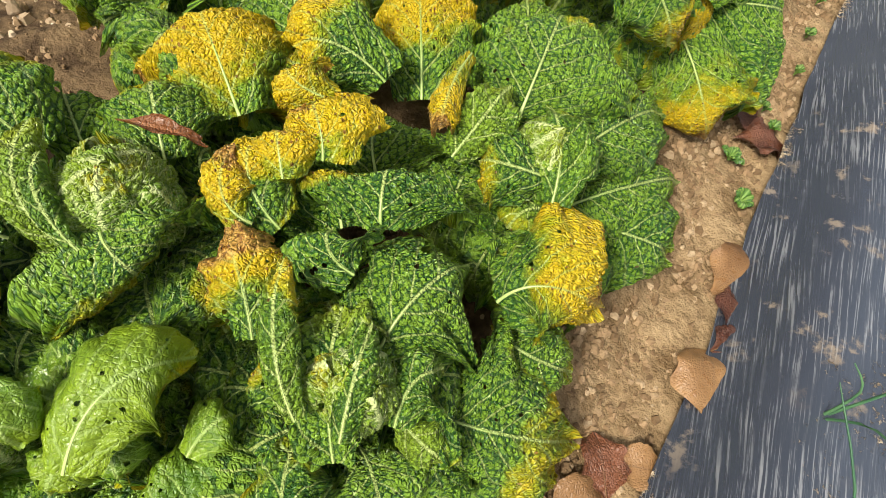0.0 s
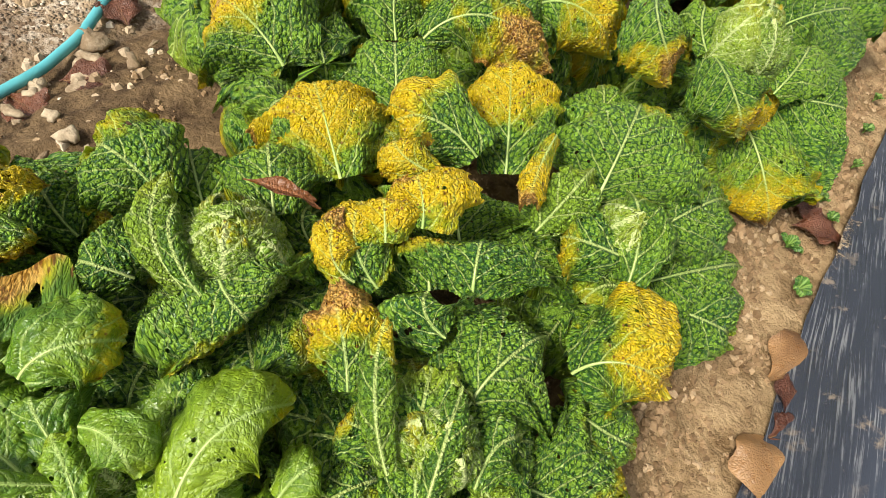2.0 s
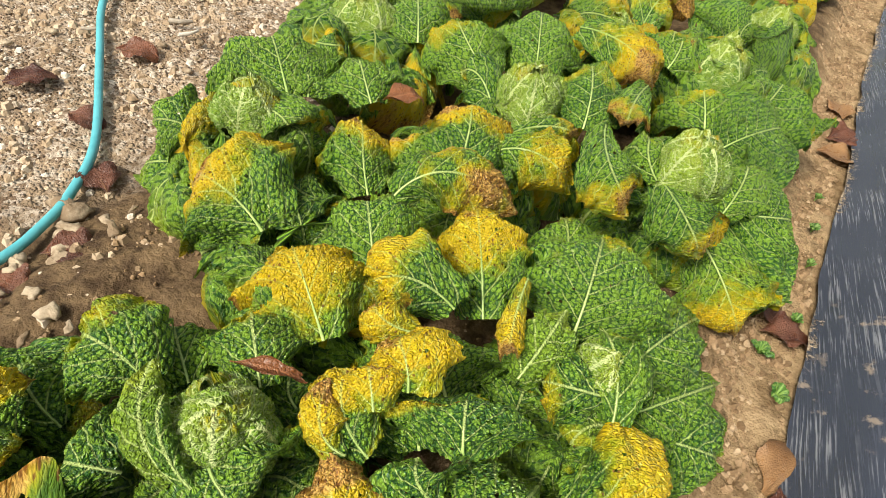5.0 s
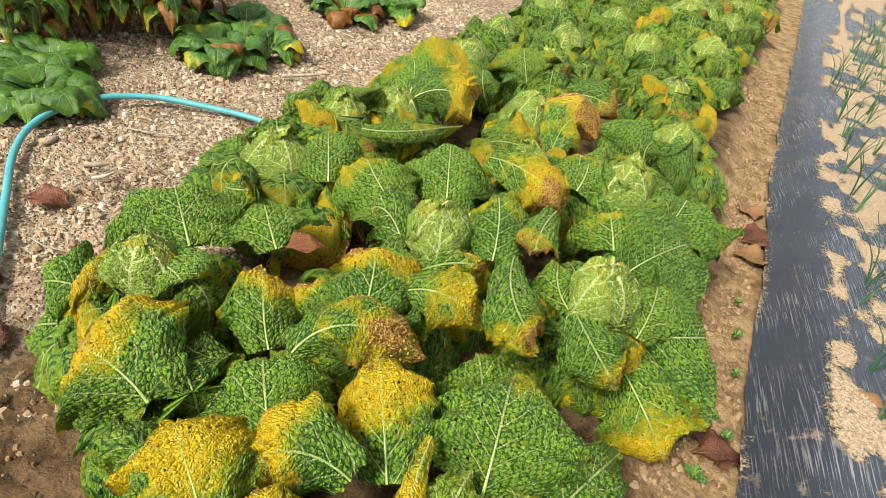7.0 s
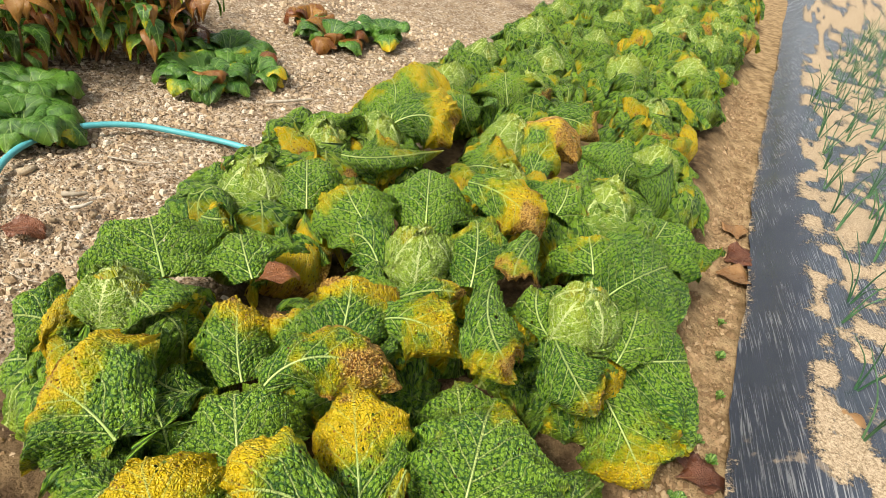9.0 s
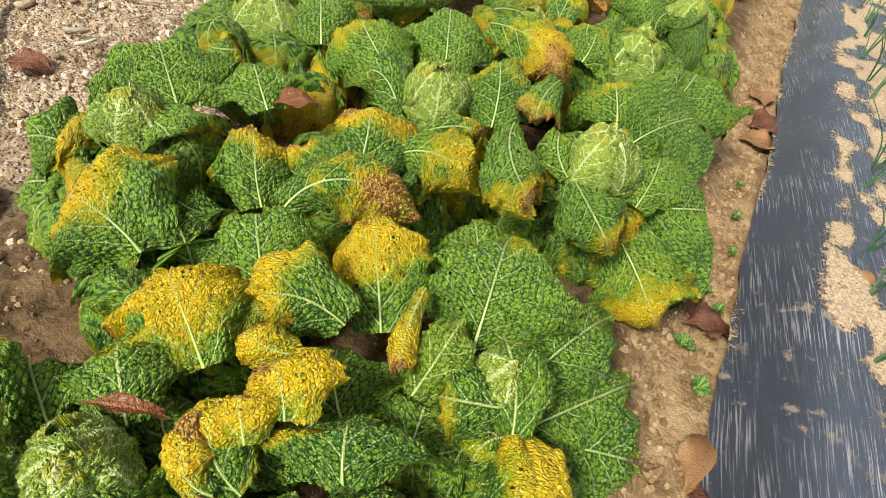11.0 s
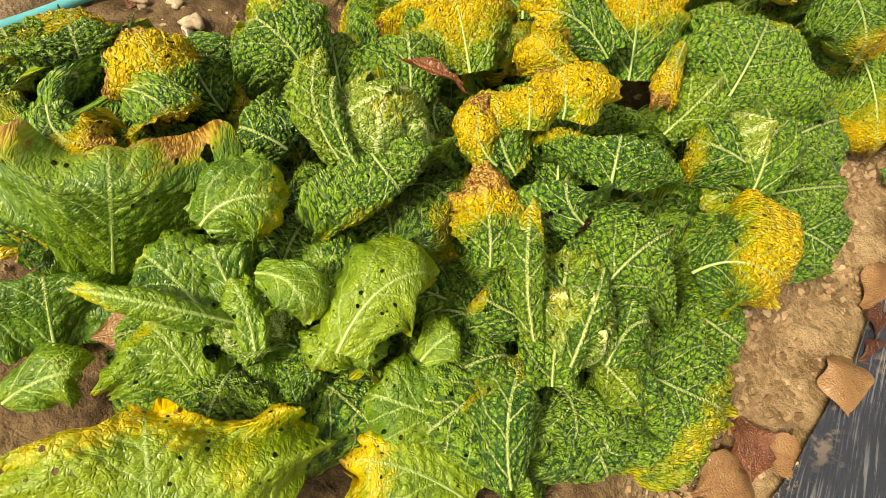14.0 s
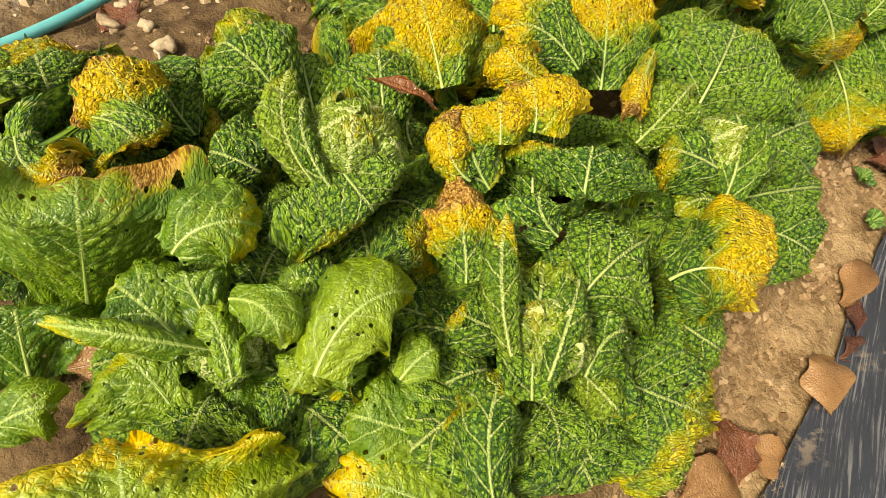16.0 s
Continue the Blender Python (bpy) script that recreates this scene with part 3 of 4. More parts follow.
fallen_leaf(-1.100, 1.070, 0.09, 0.2, M_DRYRED, RED, 0.0, 0.2, 0.8, 19)
fallen_leaf(-1.290, 1.040, 0.11, 1.1, M_DRYRED, RED, 0.0, 0.4, 0.9, 20)
fallen_leaf(0.800, 1.820, 0.12, 2.7, M_DRY, "pale tan dry leaf on the sandy film", 0.085, 0.1, 0.4, 21)
fallen_leaf(0.840, 2.760, 0.09, 0.3, M_DRY, "pale tan dry leaf on the sandy film", 0.085, 0.1, 0.4, 22)
fallen_leaf(-0.205, 0.716, 0.092, 0.45, M_RUST, "rolled red-brown dry leaf lying on cabbage leaves", 0.302, -0.2, 1.6, 23, 0.30)
fallen_leaf(-0.370, 1.235, 0.08, 1.0, M_RUST, "red-brown dry leaf lying on cabbage leaves", 0.33, 0.2, 0.6, 24)


def stone_mesh(size, seed, flat=0.6, rings=5, sides=8):
    rng = np.random.RandomState(seed)
    th, ph = np.linspace(0.02, np.pi - 0.02, rings + 1)[:, None], np.linspace(0, 2 * np.pi, sides + 1)[:-1][None, :]
    r = size * 0.5 * (1 + 0.30 * (rng.rand(rings + 1, sides) - 0.5)) * (1 + 0.35 * np.sin(2 * ph + rng.rand() * 6) * np.sin(th) + 0.25 * np.sin(3 * ph + 5 * rng.rand()) * np.sin(th))
    pos = np.stack([r * np.sin(th) * np.cos(ph) * 1.2, r * np.sin(th) * np.sin(ph) * 0.85, r * np.cos(th) * flat + 0 * ph], -1)
    return grid_mesh("stone", pos, M_STONE, closed=True)


def stone(x, y, size, turn, seed, flat=0.55, rings=9, sides=14):
    ob = new("stone", stone_mesh(size, seed, flat, rings, sides))
    ob.matrix_world = pose(x, y, size * flat * 0.10, 0, 0, turn)
    return tagged(ob, "pale buff limestone lying on the soil", "stone", "stones beside the bed")


rng = random.Random(5)
stone(-0.84, 0.885, 0.062, 40, 1)
stone(-0.80, 0.840, 0.036, 10, 2)
stone(-0.60, 0.835, 0.120, 20, 3, 0.5)
stone(-0.69, 0.770, 0.085, 70, 4, 0.35)
stone(-0.75, 0.800, 0.045, 70, 5)
stone(-0.79, 0.745, 0.040, 10, 6)
for i in range(12):
    sx, sy = -0.56 - 0.24 * rng.random(), 0.62 + 0.36 * rng.random()
    stone(sx, sy, rng.uniform(0.014, 0.036), rng.uniform(0, 180), 60 + i, 0.5, 6, 9).location.z += float(bed_height(sx))
for i in range(26):
    stone(-0.70 - 0.75 * rng.random(), 0.5 + 1.2 * rng.random(), rng.uniform(0.015, 0.036), rng.uniform(0, 180), 20 + i, 0.6, 5, 8)

# loose gravel of the path and clods of the furrow, past counting
def scatter(name, count, places, sizes, seed, material, label):
    r = np.random.RandomState(seed)
    verts, faces = [], []
    for i in range(count):
        x, y, z = places(r)
        z += float(bed_height(x)) - 0.006
        s = sizes[0] + (sizes[1] - sizes[0]) * r.rand() ** 3
        k = len(verts)
        a0, tall = r.rand() * 6.28, 0.16 + 0.30 * r.rand()
        for j in range(5):
            a = a0 + j * 1.2566 + 0.5 * (r.rand() - 0.5)
            d = s * 0.5 * (0.75 + 0.5 * r.rand())
            verts += [(x + d * math.cos(a), y + d * math.sin(a), z - s * 0.15), (x + (0.35 + 0.35 * r.rand()) * d * math.cos(a), y + 0.55 * d * math.sin(a), z + s * tall * (0.6 + 0.6 * r.rand()))]
        faces += [(k + 2 * j, k + (2 * j + 2) % 10, k + (2 * j + 3) % 10, k + 2 * j + 1) for j in range(5)]
        faces.append(tuple(k + 2 * j + 1 for j in range(5)))
    me = bpy.data.meshes.new(name)
    me.from_pydata(verts, [], faces)
    me.materials.append(material)
    return tagged(new(name, me), label, name, kind="stuff")


def island_material(name, colors, rough=0.9):
    n = Nodes(name)
    isl = n.t.nodes.new("ShaderNodeNewGeometry").outputs["Random Per Island"]
    col = n.mix(n.ramp(isl, 0.0, 0.7), colors[0], colors[1])
    col = n.mix(n.ramp(isl, 0.72, 1.0), col, colors[2])
    n.put(n.bsdf, "Base Color", n.mix(n.math("MULTIPLY", n.noise(120, 4, n.where()), 0.5), col, colors[0]))
    n.put(n.bsdf, "Roughness", rough), n.put(n.bsdf, "Specular IOR Level", 0.2)
    n.bump(n.noise(300, 3, n.where()), 0.5, 0.003)
    return n.m


M_GRAVEL = island_material("gravel", (rgb(0.33, 0.235, 0.145), rgb(0.56, 0.44, 0.31), rgb(0.78, 0.71, 0.60)))
M_CLOD = island_material("clods", (rgb(0.16, 0.10, 0.052), rgb(0.34, 0.225, 0.125), rgb(0.50, 0.37, 0.23)))
def gravel_place(r):
    """Gravel lies thick on the path and thins out on the earth bank beside the first cabbages."""
    x, y = -0.60 - 1.6 * r.rand() ** 1.2, 0.45 + 3.6 * r.rand()
    if y < 1.25 and x > -1.0 and r.rand() < 0.85:
        y += 1.25
    return x, y, -0.006


scatter("gravel", 15000, gravel_place, (0.005, 0.030), 3, M_GRAVEL, "loose pale gravel strewn over the garden path")
scatter("soil_clods", 9000, lambda r: (0.34 + 0.19 * r.rand(), 0.45 + 4.2 * r.rand() ** 1.4, -0.006), (0.003, 0.022), 4, M_CLOD, "small crumbling clods of sandy brown soil")
scatter("bed_clods", 1500, lambda r: (-0.72 + 1.0 * r.rand(), 0.2 + 1.6 * r.rand(), -0.004), (0.004, 0.016), 6, M_CLOD, "crumbling brown clods on the cabbage bed")


def twig(x, y, length, turn, radius, label="pale dry twig lying on the gravel path"):
    c, s = math.cos(turn), math.sin(turn)
    line = bend([(0, 0, radius), (length * 0.5 * c + 0.01 * s, length * 0.5 * s - 0.01 * c, radius * 1.5), (length * c, length * s, radius)], 8)
    ob = new("twig", tube("twig", line, np.linspace(radius, radius * 0.6, 8), M_TWIG, 7))
    ob.location = (x, y, 0.002)
    return tagged(ob, label, "twig", "twigs on the path")


twig(-1.27, 1.50, 0.06, 0.8, 0.008)
twig(-1.20, 1.47, 0.055, 1.3, 0.006)
twig(-1.30, 2.38, 0.19, 1.0, 0.007)
twig(-1.38, 1.31, 0.05, 0.9, 0.005)
twig(-1.10, 1.22, 0.12, 0.2, 0.002)
twig(-1.36, 1.72, 0.16, 0.5, 0.003)


# small weeds in the furrow
def weed(x, y, size, seed):
    ob = new("weed")
    ob.location = (x, y, 0.0)
    r = random.Random(seed)
    for i in range(12):
        a, d = r.uniform(0, 6.28), size * r.uniform(0.4, 1.3)
        c, s = math.cos(a), math.sin(a)
        me, rib = blade((0, 0, 0), (0.5 * d * c, 0.5 * d * s, 0.022), (d * c, d * s, 0.016 + 0.01 * r.random()), d * 0.55, 0, 0, 0, -0.3, (0, 0, 1), i + seed, 6, 8, 0.1, 0.5, 0.2, M_BROAD, stalk=0.15, lime=-0.6)
        part("leaf", me, ob)
    return tagged(ob, "small green weed growing in the sandy furrow", "weed", "weeds in the furrow")


for i, (x, y) in enumerate(((0.47, 1.68), (0.50, 1.64), (0.45, 1.50), (0.50, 1.85), (0.49, 2.0), (0.50, 1.41), (0.48, 2.15), (-0.66, 0.96))):
    weed(x, y, 0.013 + 0.006 * (i % 3), 60 + i)


# ---- the onion bed ----
def onion(x, y, seed):
    ob = new("onion_seedling")
    ob.location = (x, y, 0.083)
    r = random.Random(seed)
    for i in range(r.choice((3, 4, 5))):
        a, tall = r.uniform(0, 6.28), r.uniform(0.15, 0.30)
        out = tall * r.uniform(0.15, 0.75)
        line = bend([(0, 0, -0.01), (0.3 * out * math.cos(a), 0.3 * out * math.sin(a), tall * 0.5), (out * math.cos(a), out * math.sin(a), tall * r.uniform(0.6, 1.0))], 9)
        part("leaf", tube("leaf", line, np.linspace(0.0029, 0.0008, 9), M_ONION, 6), ob)
    return tagged(ob, "thin green onion seedling planted through the film", "onion seedling", "onion seedlings in the film")


rng = random.Random(11)
for row in range(7):
    for col in range(int(16 + row * 3)):
        y = 1.62 + row * 0.05 + col * 0.20 + rng.uniform(-0.05, 0.05)
        x = 0.78 + row * 0.135 + rng.uniform(-0.025, 0.025)
        if y < 7.5 and rng.random() < 0.93:
            onion(x, y, 200 + row * 50 + col)
onion(0.70, 1.04, 991)
onion(0.71, 0.80, 992)


# ---- plants beyond the path ----
def dock(x, y, size, count, seed, tall=0.10, red=0.1):
    """A low clump of broad smooth leaves."""
    ob = new("broadleaf_plant")
    ob.location = (x, y, 0.0)
    r = random.Random(seed)
    for i in range(int(count * 1.4)):
        a, d = r.uniform(0, 6.28), size * r.uniform(0.40, 1.0)
        c, s = math.cos(a), math.sin(a)
        h = tall * r.uniform(0.6, 1.3)
        me, rib = blade((0.02 * c, 0.02 * s, 0.01), (0.55 * d * c, 0.55 * d * s, h), (d * c, d * s, h * r.uniform(0.3, 0.8)), size * r.uniform(0.38, 0.52), r.choice((0, 0, 0, 0, 0, 0.3)), 0, 0, r.uniform(-0.3, 0.3), (0.3 * c, 0.3 * s, 1), seed + i, 16, 20, 0.35, 0.55, 0.08, M_RUSSET if r.random() < red else M_BROAD, stalk=0.12, lime=-0.35)
        lf = part("leaf", me, ob)
        part("midrib", rib, lf)
    return tagged(ob, "low clump of broad smooth green leaves", "leafy plant", "broad-leaved plants by the path")


dock(-1.66, 1.66, 0.24, 26, 300, 0.07, 0.0)
dock(-1.86, 1.84, 0.22, 22, 330, 0.07, 0.0)
dock(-1.85, 1.50, 0.22, 20, 350, 0.06, 0.0)
dock(-1.56, 2.34, 0.22, 22, 370, 0.08, 0.12)
dock(-1.70, 2.62, 0.22, 20, 400, 0.08, 0.12)
dock(-1.50, 2.55, 0.18, 14, 420, 0.07, 0.1)
dock(-1.55, 3.18, 0.22, 18, 440, 0.08, 0.2)
dock(-1.40, 3.45, 0.22, 14, 460, 0.08, 0.0)
dock(-1.75, 3.30, 0.20, 12, 480, 0.08, 0.6)


def shrub(x, y, tall, count, seed):
    """Upright red-brown stems with hanging narrow leaves, russet and green."""
    ob = new("russet_shrub")
    ob.location = (x, y, 0.0)
    r = random.Random(seed)
    for i in range(count):
        a, d = r.uniform(0, 6.28), r.uniform(0.05, 0.28)
        tip = np.array((d * math.cos(a), d * math.sin(a), tall * r.uniform(0.6, 1.0)))
        line = bend([(0.3 * tip[0], 0.3 * tip[1], 0), tip * (0.7, 0.7, 0.55), tip], 8)
        stem = part("stem", tube("stem", line, np.linspace(0.006, 0.002, 8), M_STEM, 6), ob)
        for j in range(13):
            p = line[2 + j % 6]
            b = r.uniform(0, 6.28)
            n = r.uniform(0.09, 0.16)
            e = np.array((math.cos(b), math.sin(b), 0))
            me, rib = blade(p, p + e * n * 0.5 + (0, 0, 0.01), p + e * n * 0.8 + (0, 0, -n * 0.5), n * 0.42, r.choice((0, 0, 0.15, 0.3)), 0, 0, 0.3, (0.2 * e[0], 0.2 * e[1], 1), seed + i * 13 + j, 6, 10, 0.2, 0.9, 0.05, M_RUSSET if r.random() < 0.6 else M_BROAD, stalk=0.1)
            part("leaf", me, stem)
    return tagged(ob, "bushy shrub with russet and green autumn leaves", "shrub", "shrubs by the path")


shrub(-2.05, 2.20, 0.46, 18, 700)
shrub(-1.90, 2.42, 0.44, 15, 720)
shrub(-2.35, 2.0, 0.45, 10, 740)
shrub(-2.3, 2.6, 0.42, 9, 760)
shrub(-2.12, 1.98, 0.36, 12, 780)


# what is left of a cut plant
fallen_leaf(-0.235, 0.285, 0.10, 0.9, M_DRY, "shrivelled brown leaf among the cabbage leaves", 0.12, 0.5, 1.2, 31)
stub = new("cut_stem", tube("cut_stem", bend([(-0.275, 0.26, 0.05), (-0.28, 0.255, 0.09), (-0.29, 0.245, 0.13)], 6), [0.014, 0.016, 0.018, 0.017, 0.012, 0.004], M_RIB, 10))
tagged(stub, "pale cut cabbage stem standing in the bed", "stem")

# ---- the cabbages close by ----

cabbage_a = cabbage(0.146, 0.653)
leaf(cabbage_a, (-0.037, 0.721, 0.267), (-0.077, 0.723, 0.290), (-0.105, 0.774, 0.304), 0.053, .95, .45, .2, -.5, face=(0.21, -0.47, 0.86))
leaf(cabbage_a, (-0.039, 0.774, 0.289), (-0.063, 0.796, 0.310), (-0.090, 0.824, 0.310), 0.083, .9, .2, .2, -.5, face=(0.19, -0.54, 0.82))
leaf(cabbage_a, (-0.059, 0.899, 0.289), (-0.101, 0.872, 0.315), (-0.137, 0.900, 0.310), 0.074, .85, .3, .2, -.5, face=(0.22, -0.58, 0.78))
leaf(cabbage_a, (0.005, 0.908, 0.169), (-0.034, 0.942, 0.200), (-0.067, 1.005, 0.210), 0.230, .05, 0, .3, -.25, face=(0.13, -0.57, 0.81))
leaf(cabbage_a, (0.021, 0.803, 0.209), (-0.010, 0.832, 0.235), (-0.036, 0.861, 0.244), 0.158, .15, 0, .3, -.3, face=(0.12, -0.52, 0.84))
leaf(cabbage_a, (0.007, 0.813, 0.168), (-0.028, 0.821, 0.190), (-0.065, 0.838, 0.201), 0.133, .04, 0, .3, -.3, face=(0.13, -0.49, 0.86))
leaf(cabbage_a, (0.102, 0.928, 0.155), (0.094, 0.967, 0.180), (0.085, 1.007, 0.190), 0.174, .04, 0, .3, -.3, face=(0.01, -0.58, 0.82))
leaf(cabbage_a, (0.077, 0.792, 0.280), (0.054, 0.825, 0.305), (0.030, 0.879, 0.300), 0.208, .22, .04, .4, -.5, face=(0.06, -0.56, 0.82))
leaf(cabbage_a, (0.083, 0.739, 0.265), (0.048, 0.739, 0.285), (0.030, 0.770, 0.294), 0.098, .2, .06, .95, -.4, face=(0.07, -0.49, 0.87))
leaf(cabbage_a, (0.151, 0.684, 0.229), (0.150, 0.758, 0.270), (0.178, 0.857, 0.250), 0.169, .05, 0, .5, -.45, face=(-0.05, -0.50, 0.87))
leaf(cabbage_a, (0.128, 0.587, 0.259), (0.072, 0.627, 0.295), (0.022, 0.698, 0.305), 0.047, .3, .05, .3, -.7, face=(0.05, -0.40, 0.92), lime=0.35)
leaf(cabbage_a, (0.176, 0.584, 0.212), (0.129, 0.637, 0.250), (0.080, 0.719, 0.274), 0.085, .04, 0, .3, .35, face=(-0.02, -0.38, 0.92))
leaf(cabbage_a, (0.173, 0.595, 0.255), (0.152, 0.642, 0.285), (0.127, 0.709, 0.290), 0.039, .03, 0, .3, -.6, face=(-0.05, -0.40, 0.91), ruffle=0.3, lime=0.3)
leaf(cabbage_a, (0.206, 0.644, 0.221), (0.199, 0.692, 0.250), (0.231, 0.723, 0.230), 0.069, .05, 0, .3, -.6, face=(-0.10, -0.43, 0.90), ruffle=0.3, lime=0.2)
leaf(cabbage_a, (0.196, 0.672, 0.170), (0.240, 0.652, 0.200), (0.296, 0.662, 0.163), 0.052, .12, 0, .2, -.5, face=(-0.14, -0.36, 0.92), ruffle=0.3, lime=0.4)
leaf(cabbage_a, (0.231, 0.712, 0.130), (0.305, 0.718, 0.170), (0.481, 0.834, 0.073), 0.242, .25, 0, .25, -.45, face=(-0.20, -0.40, 0.90))
leaf(cabbage_a, (0.223, 0.839, 0.203), (0.268, 0.871, 0.250), (0.366, 0.918, 0.190), 0.182, .70, .1, .15, -.5, face=(-0.16, -0.55, 0.82))
leaf(cabbage_a, (0.243, 0.840, 0.142), (0.296, 0.816, 0.180), (0.392, 0.869, 0.123), 0.151, .05, 0, .3, -.6, face=(-0.18, -0.48, 0.86))
leaf(cabbage_a, (0.215, 0.481, 0.173), (0.156, 0.531, 0.215), (0.129, 0.601, 0.220), 0.084, .38, .04, .3, -.6, face=(-0.06, -0.26, 0.97))
leaf(cabbage_a, (0.214, 0.656, 0.100), (0.274, 0.600, 0.130), (0.357, 0.587, 0.071), 0.154, .05, 0, .3, -.6, face=(-0.17, -0.29, 0.94))
leaf(cabbage_a, (0.105, 0.645, 0.169), (0.067, 0.622, 0.190), (0.036, 0.616, 0.190), 0.108, .12, 0, .5, -.4, face=(0.05, -0.34, 0.94))
leaf(cabbage_a, (0.038, 0.630, 0.236), (-0.003, 0.664, 0.265), (-0.059, 0.699, 0.281), 0.076, .85, .8, .3, -.4, face=(0.13, -0.41, 0.90))
leaf(cabbage_a, (-0.017, 0.740, 0.252), (-0.073, 0.758, 0.285), (-0.106, 0.815, 0.300), 0.103, .85, .12, .2, -.6, face=(0.20, -0.49, 0.85))
leaf(cabbage_a, (-0.020, 0.818, 0.292), (-0.046, 0.843, 0.315), (-0.088, 0.869, 0.320), 0.125, .95, .25, .2, -.5, face=(0.17, -0.57, 0.80))

cabbage_b = cabbage(-0.177, 0.668)
leaf(cabbage_b, (-0.068, 0.739, 0.174), (-0.106, 0.761, 0.200), (-0.141, 0.796, 0.212), 0.121, .04, 0, .2, -.3, face=(0.22, -0.45, 0.87))
leaf(cabbage_b, (-0.077, 0.637, 0.149), (-0.089, 0.668, 0.170), (-0.089, 0.710, 0.180), 0.132, .04, 0, .3, -.3, face=(0.20, -0.36, 0.91))
leaf(cabbage_b, (-0.437, 0.687, 0.123), (-0.419, 0.609, 0.160), (-0.420, 0.550, 0.170), 0.154, .04, 0, .3, -.3, face=(0.47, -0.26, 0.84))
leaf(cabbage_b, (-0.233, 0.573, 0.225), (-0.261, 0.550, 0.250), (-0.310, 0.533, 0.235), 0.132, .03, 0, .25, -.45, face=(0.40, -0.15, 0.90))
leaf(cabbage_b, (-0.288, 0.660, 0.236), (-0.340, 0.656, 0.270), (-0.403, 0.640, 0.280), 0.134, .3, .04, .1, -.45, face=(0.46, -0.25, 0.85))
leaf(cabbage_b, (-0.189, 0.742, 0.224), (-0.232, 0.777, 0.255), (-0.277, 0.815, 0.265), 0.126, .15, 0, .1, -.5, face=(0.35, -0.36, 0.86))
leaf(cabbage_b, (-0.277, 0.702, 0.195), (-0.321, 0.727, 0.225), (-0.355, 0.748, 0.235), 0.113, .05, 0, .1, -.5, face=(0.42, -0.30, 0.86))
leaf(cabbage_b, (-0.161, 0.632, 0.251), (-0.109, 0.610, 0.275), (-0.061, 0.617, 0.240), 0.181, .3, .03, .2, -.2, face=(0.26, -0.23, 0.94))
leaf(cabbage_b, (-0.221, 0.588, 0.169), (-0.189, 0.557, 0.190), (-0.181, 0.531, 0.162), 0.095, .04, 0, .2, -.4, face=(0.31, -0.15, 0.94))
leaf(cabbage_b, (-0.168, 0.593, 0.258), (-0.229, 0.609, 0.295), (-0.288, 0.678, 0.295), 0.057, .04, 0, .1, -.7, face=(0.39, -0.22, 0.89), ruffle=0.25, lime=0.35)
leaf(cabbage_b, (-0.143, 0.596, 0.268), (-0.196, 0.608, 0.300), (-0.230, 0.644, 0.310), 0.028, .03, 0, .1, -.6, face=(0.36, -0.23, 0.90), ruffle=0.3, lime=0.4)
leaf(cabbage_b, (-0.149, 0.764, 0.182), (-0.173, 0.775, 0.200), (-0.183, 0.808, 0.200), 0.071, .03, 0, .1, -.4, face=(0.28, -0.35, 0.89))
leaf(cabbage_b, (-0.347, 0.528, 0.230), (-0.395, 0.523, 0.265), (-0.459, 0.544, 0.284), 0.104, .75, .45, .2, -.5, face=(0.51, -0.11, 0.85))
leaf(cabbage_b, (-0.404, 0.480, 0.245), (-0.334, 0.488, 0.275), (-0.311, 0.478, 0.242), 0.087, .68, .4, .2, -.5, face=(0.48, -0.08, 0.88))
leaf(cabbage_b, (-0.364, 0.576, 0.166), (-0.414, 0.579, 0.200), (-0.471, 0.602, 0.217), 0.105, .15, .03, .2, -.35, face=(0.49, -0.15, 0.86))
leaf(cabbage_b, (-0.448, 0.413, 0.231), (-0.371, 0.393, 0.260), (-0.332, 0.422, 0.274), 0.092, .6, .35, .2, -.5, face=(0.52, -0.08, 0.85))

cabbage_c = cabbage(0.169, 1.035)
leaf(cabbage_c, (0.112, 1.071, 0.236), (0.092, 1.159, 0.285), (0.054, 1.338, 0.280), 0.241, .03, 0, .3, -.4, face=(0.02, -0.65, 0.76))
leaf(cabbage_c, (0.227, 1.037, 0.170), (0.290, 1.113, 0.200), (0.385, 1.279, 0.141), 0.179, .04, 0, .15, -.6, face=(-0.14, -0.58, 0.80))
leaf(cabbage_c, (0.267, 1.052, 0.140), (0.341, 1.071, 0.165), (0.451, 1.140, 0.097), 0.180, .1, 0, .2, -.6, face=(-0.18, -0.54, 0.82))
leaf(cabbage_c, (0.200, 1.081, 0.193), (0.226, 1.154, 0.240), (0.295, 1.352, 0.183), 0.173, .05, 0, .3, -.65, face=(-0.09, -0.62, 0.78))
leaf(cabbage_c, (0.213, 0.972, 0.249), (0.184, 1.025, 0.285), (0.143, 1.067, 0.300), 0.094, .05, 0, .2, -.5, face=(-0.06, -0.58, 0.81), lime=0.3)
leaf(cabbage_c, (0.078, 0.948, 0.252), (0.084, 1.005, 0.285), (0.085, 1.081, 0.302), 0.068, .15, 0, .2, -.3, face=(0.03, -0.57, 0.82), lime=0.3)
leaf(cabbage_c, (0.196, 1.005, 0.249), (0.147, 0.968, 0.275), (0.093, 0.957, 0.260), 0.098, .2, 0, .3, -.5, face=(-0.03, -0.55, 0.84))
leaf(cabbage_c, (0.249, 0.992, 0.194), (0.200, 0.977, 0.220), (0.180, 0.930, 0.210), 0.079, .12, 0, .4, -.5, face=(-0.07, -0.52, 0.85), ruffle=0.25, lime=0.3)
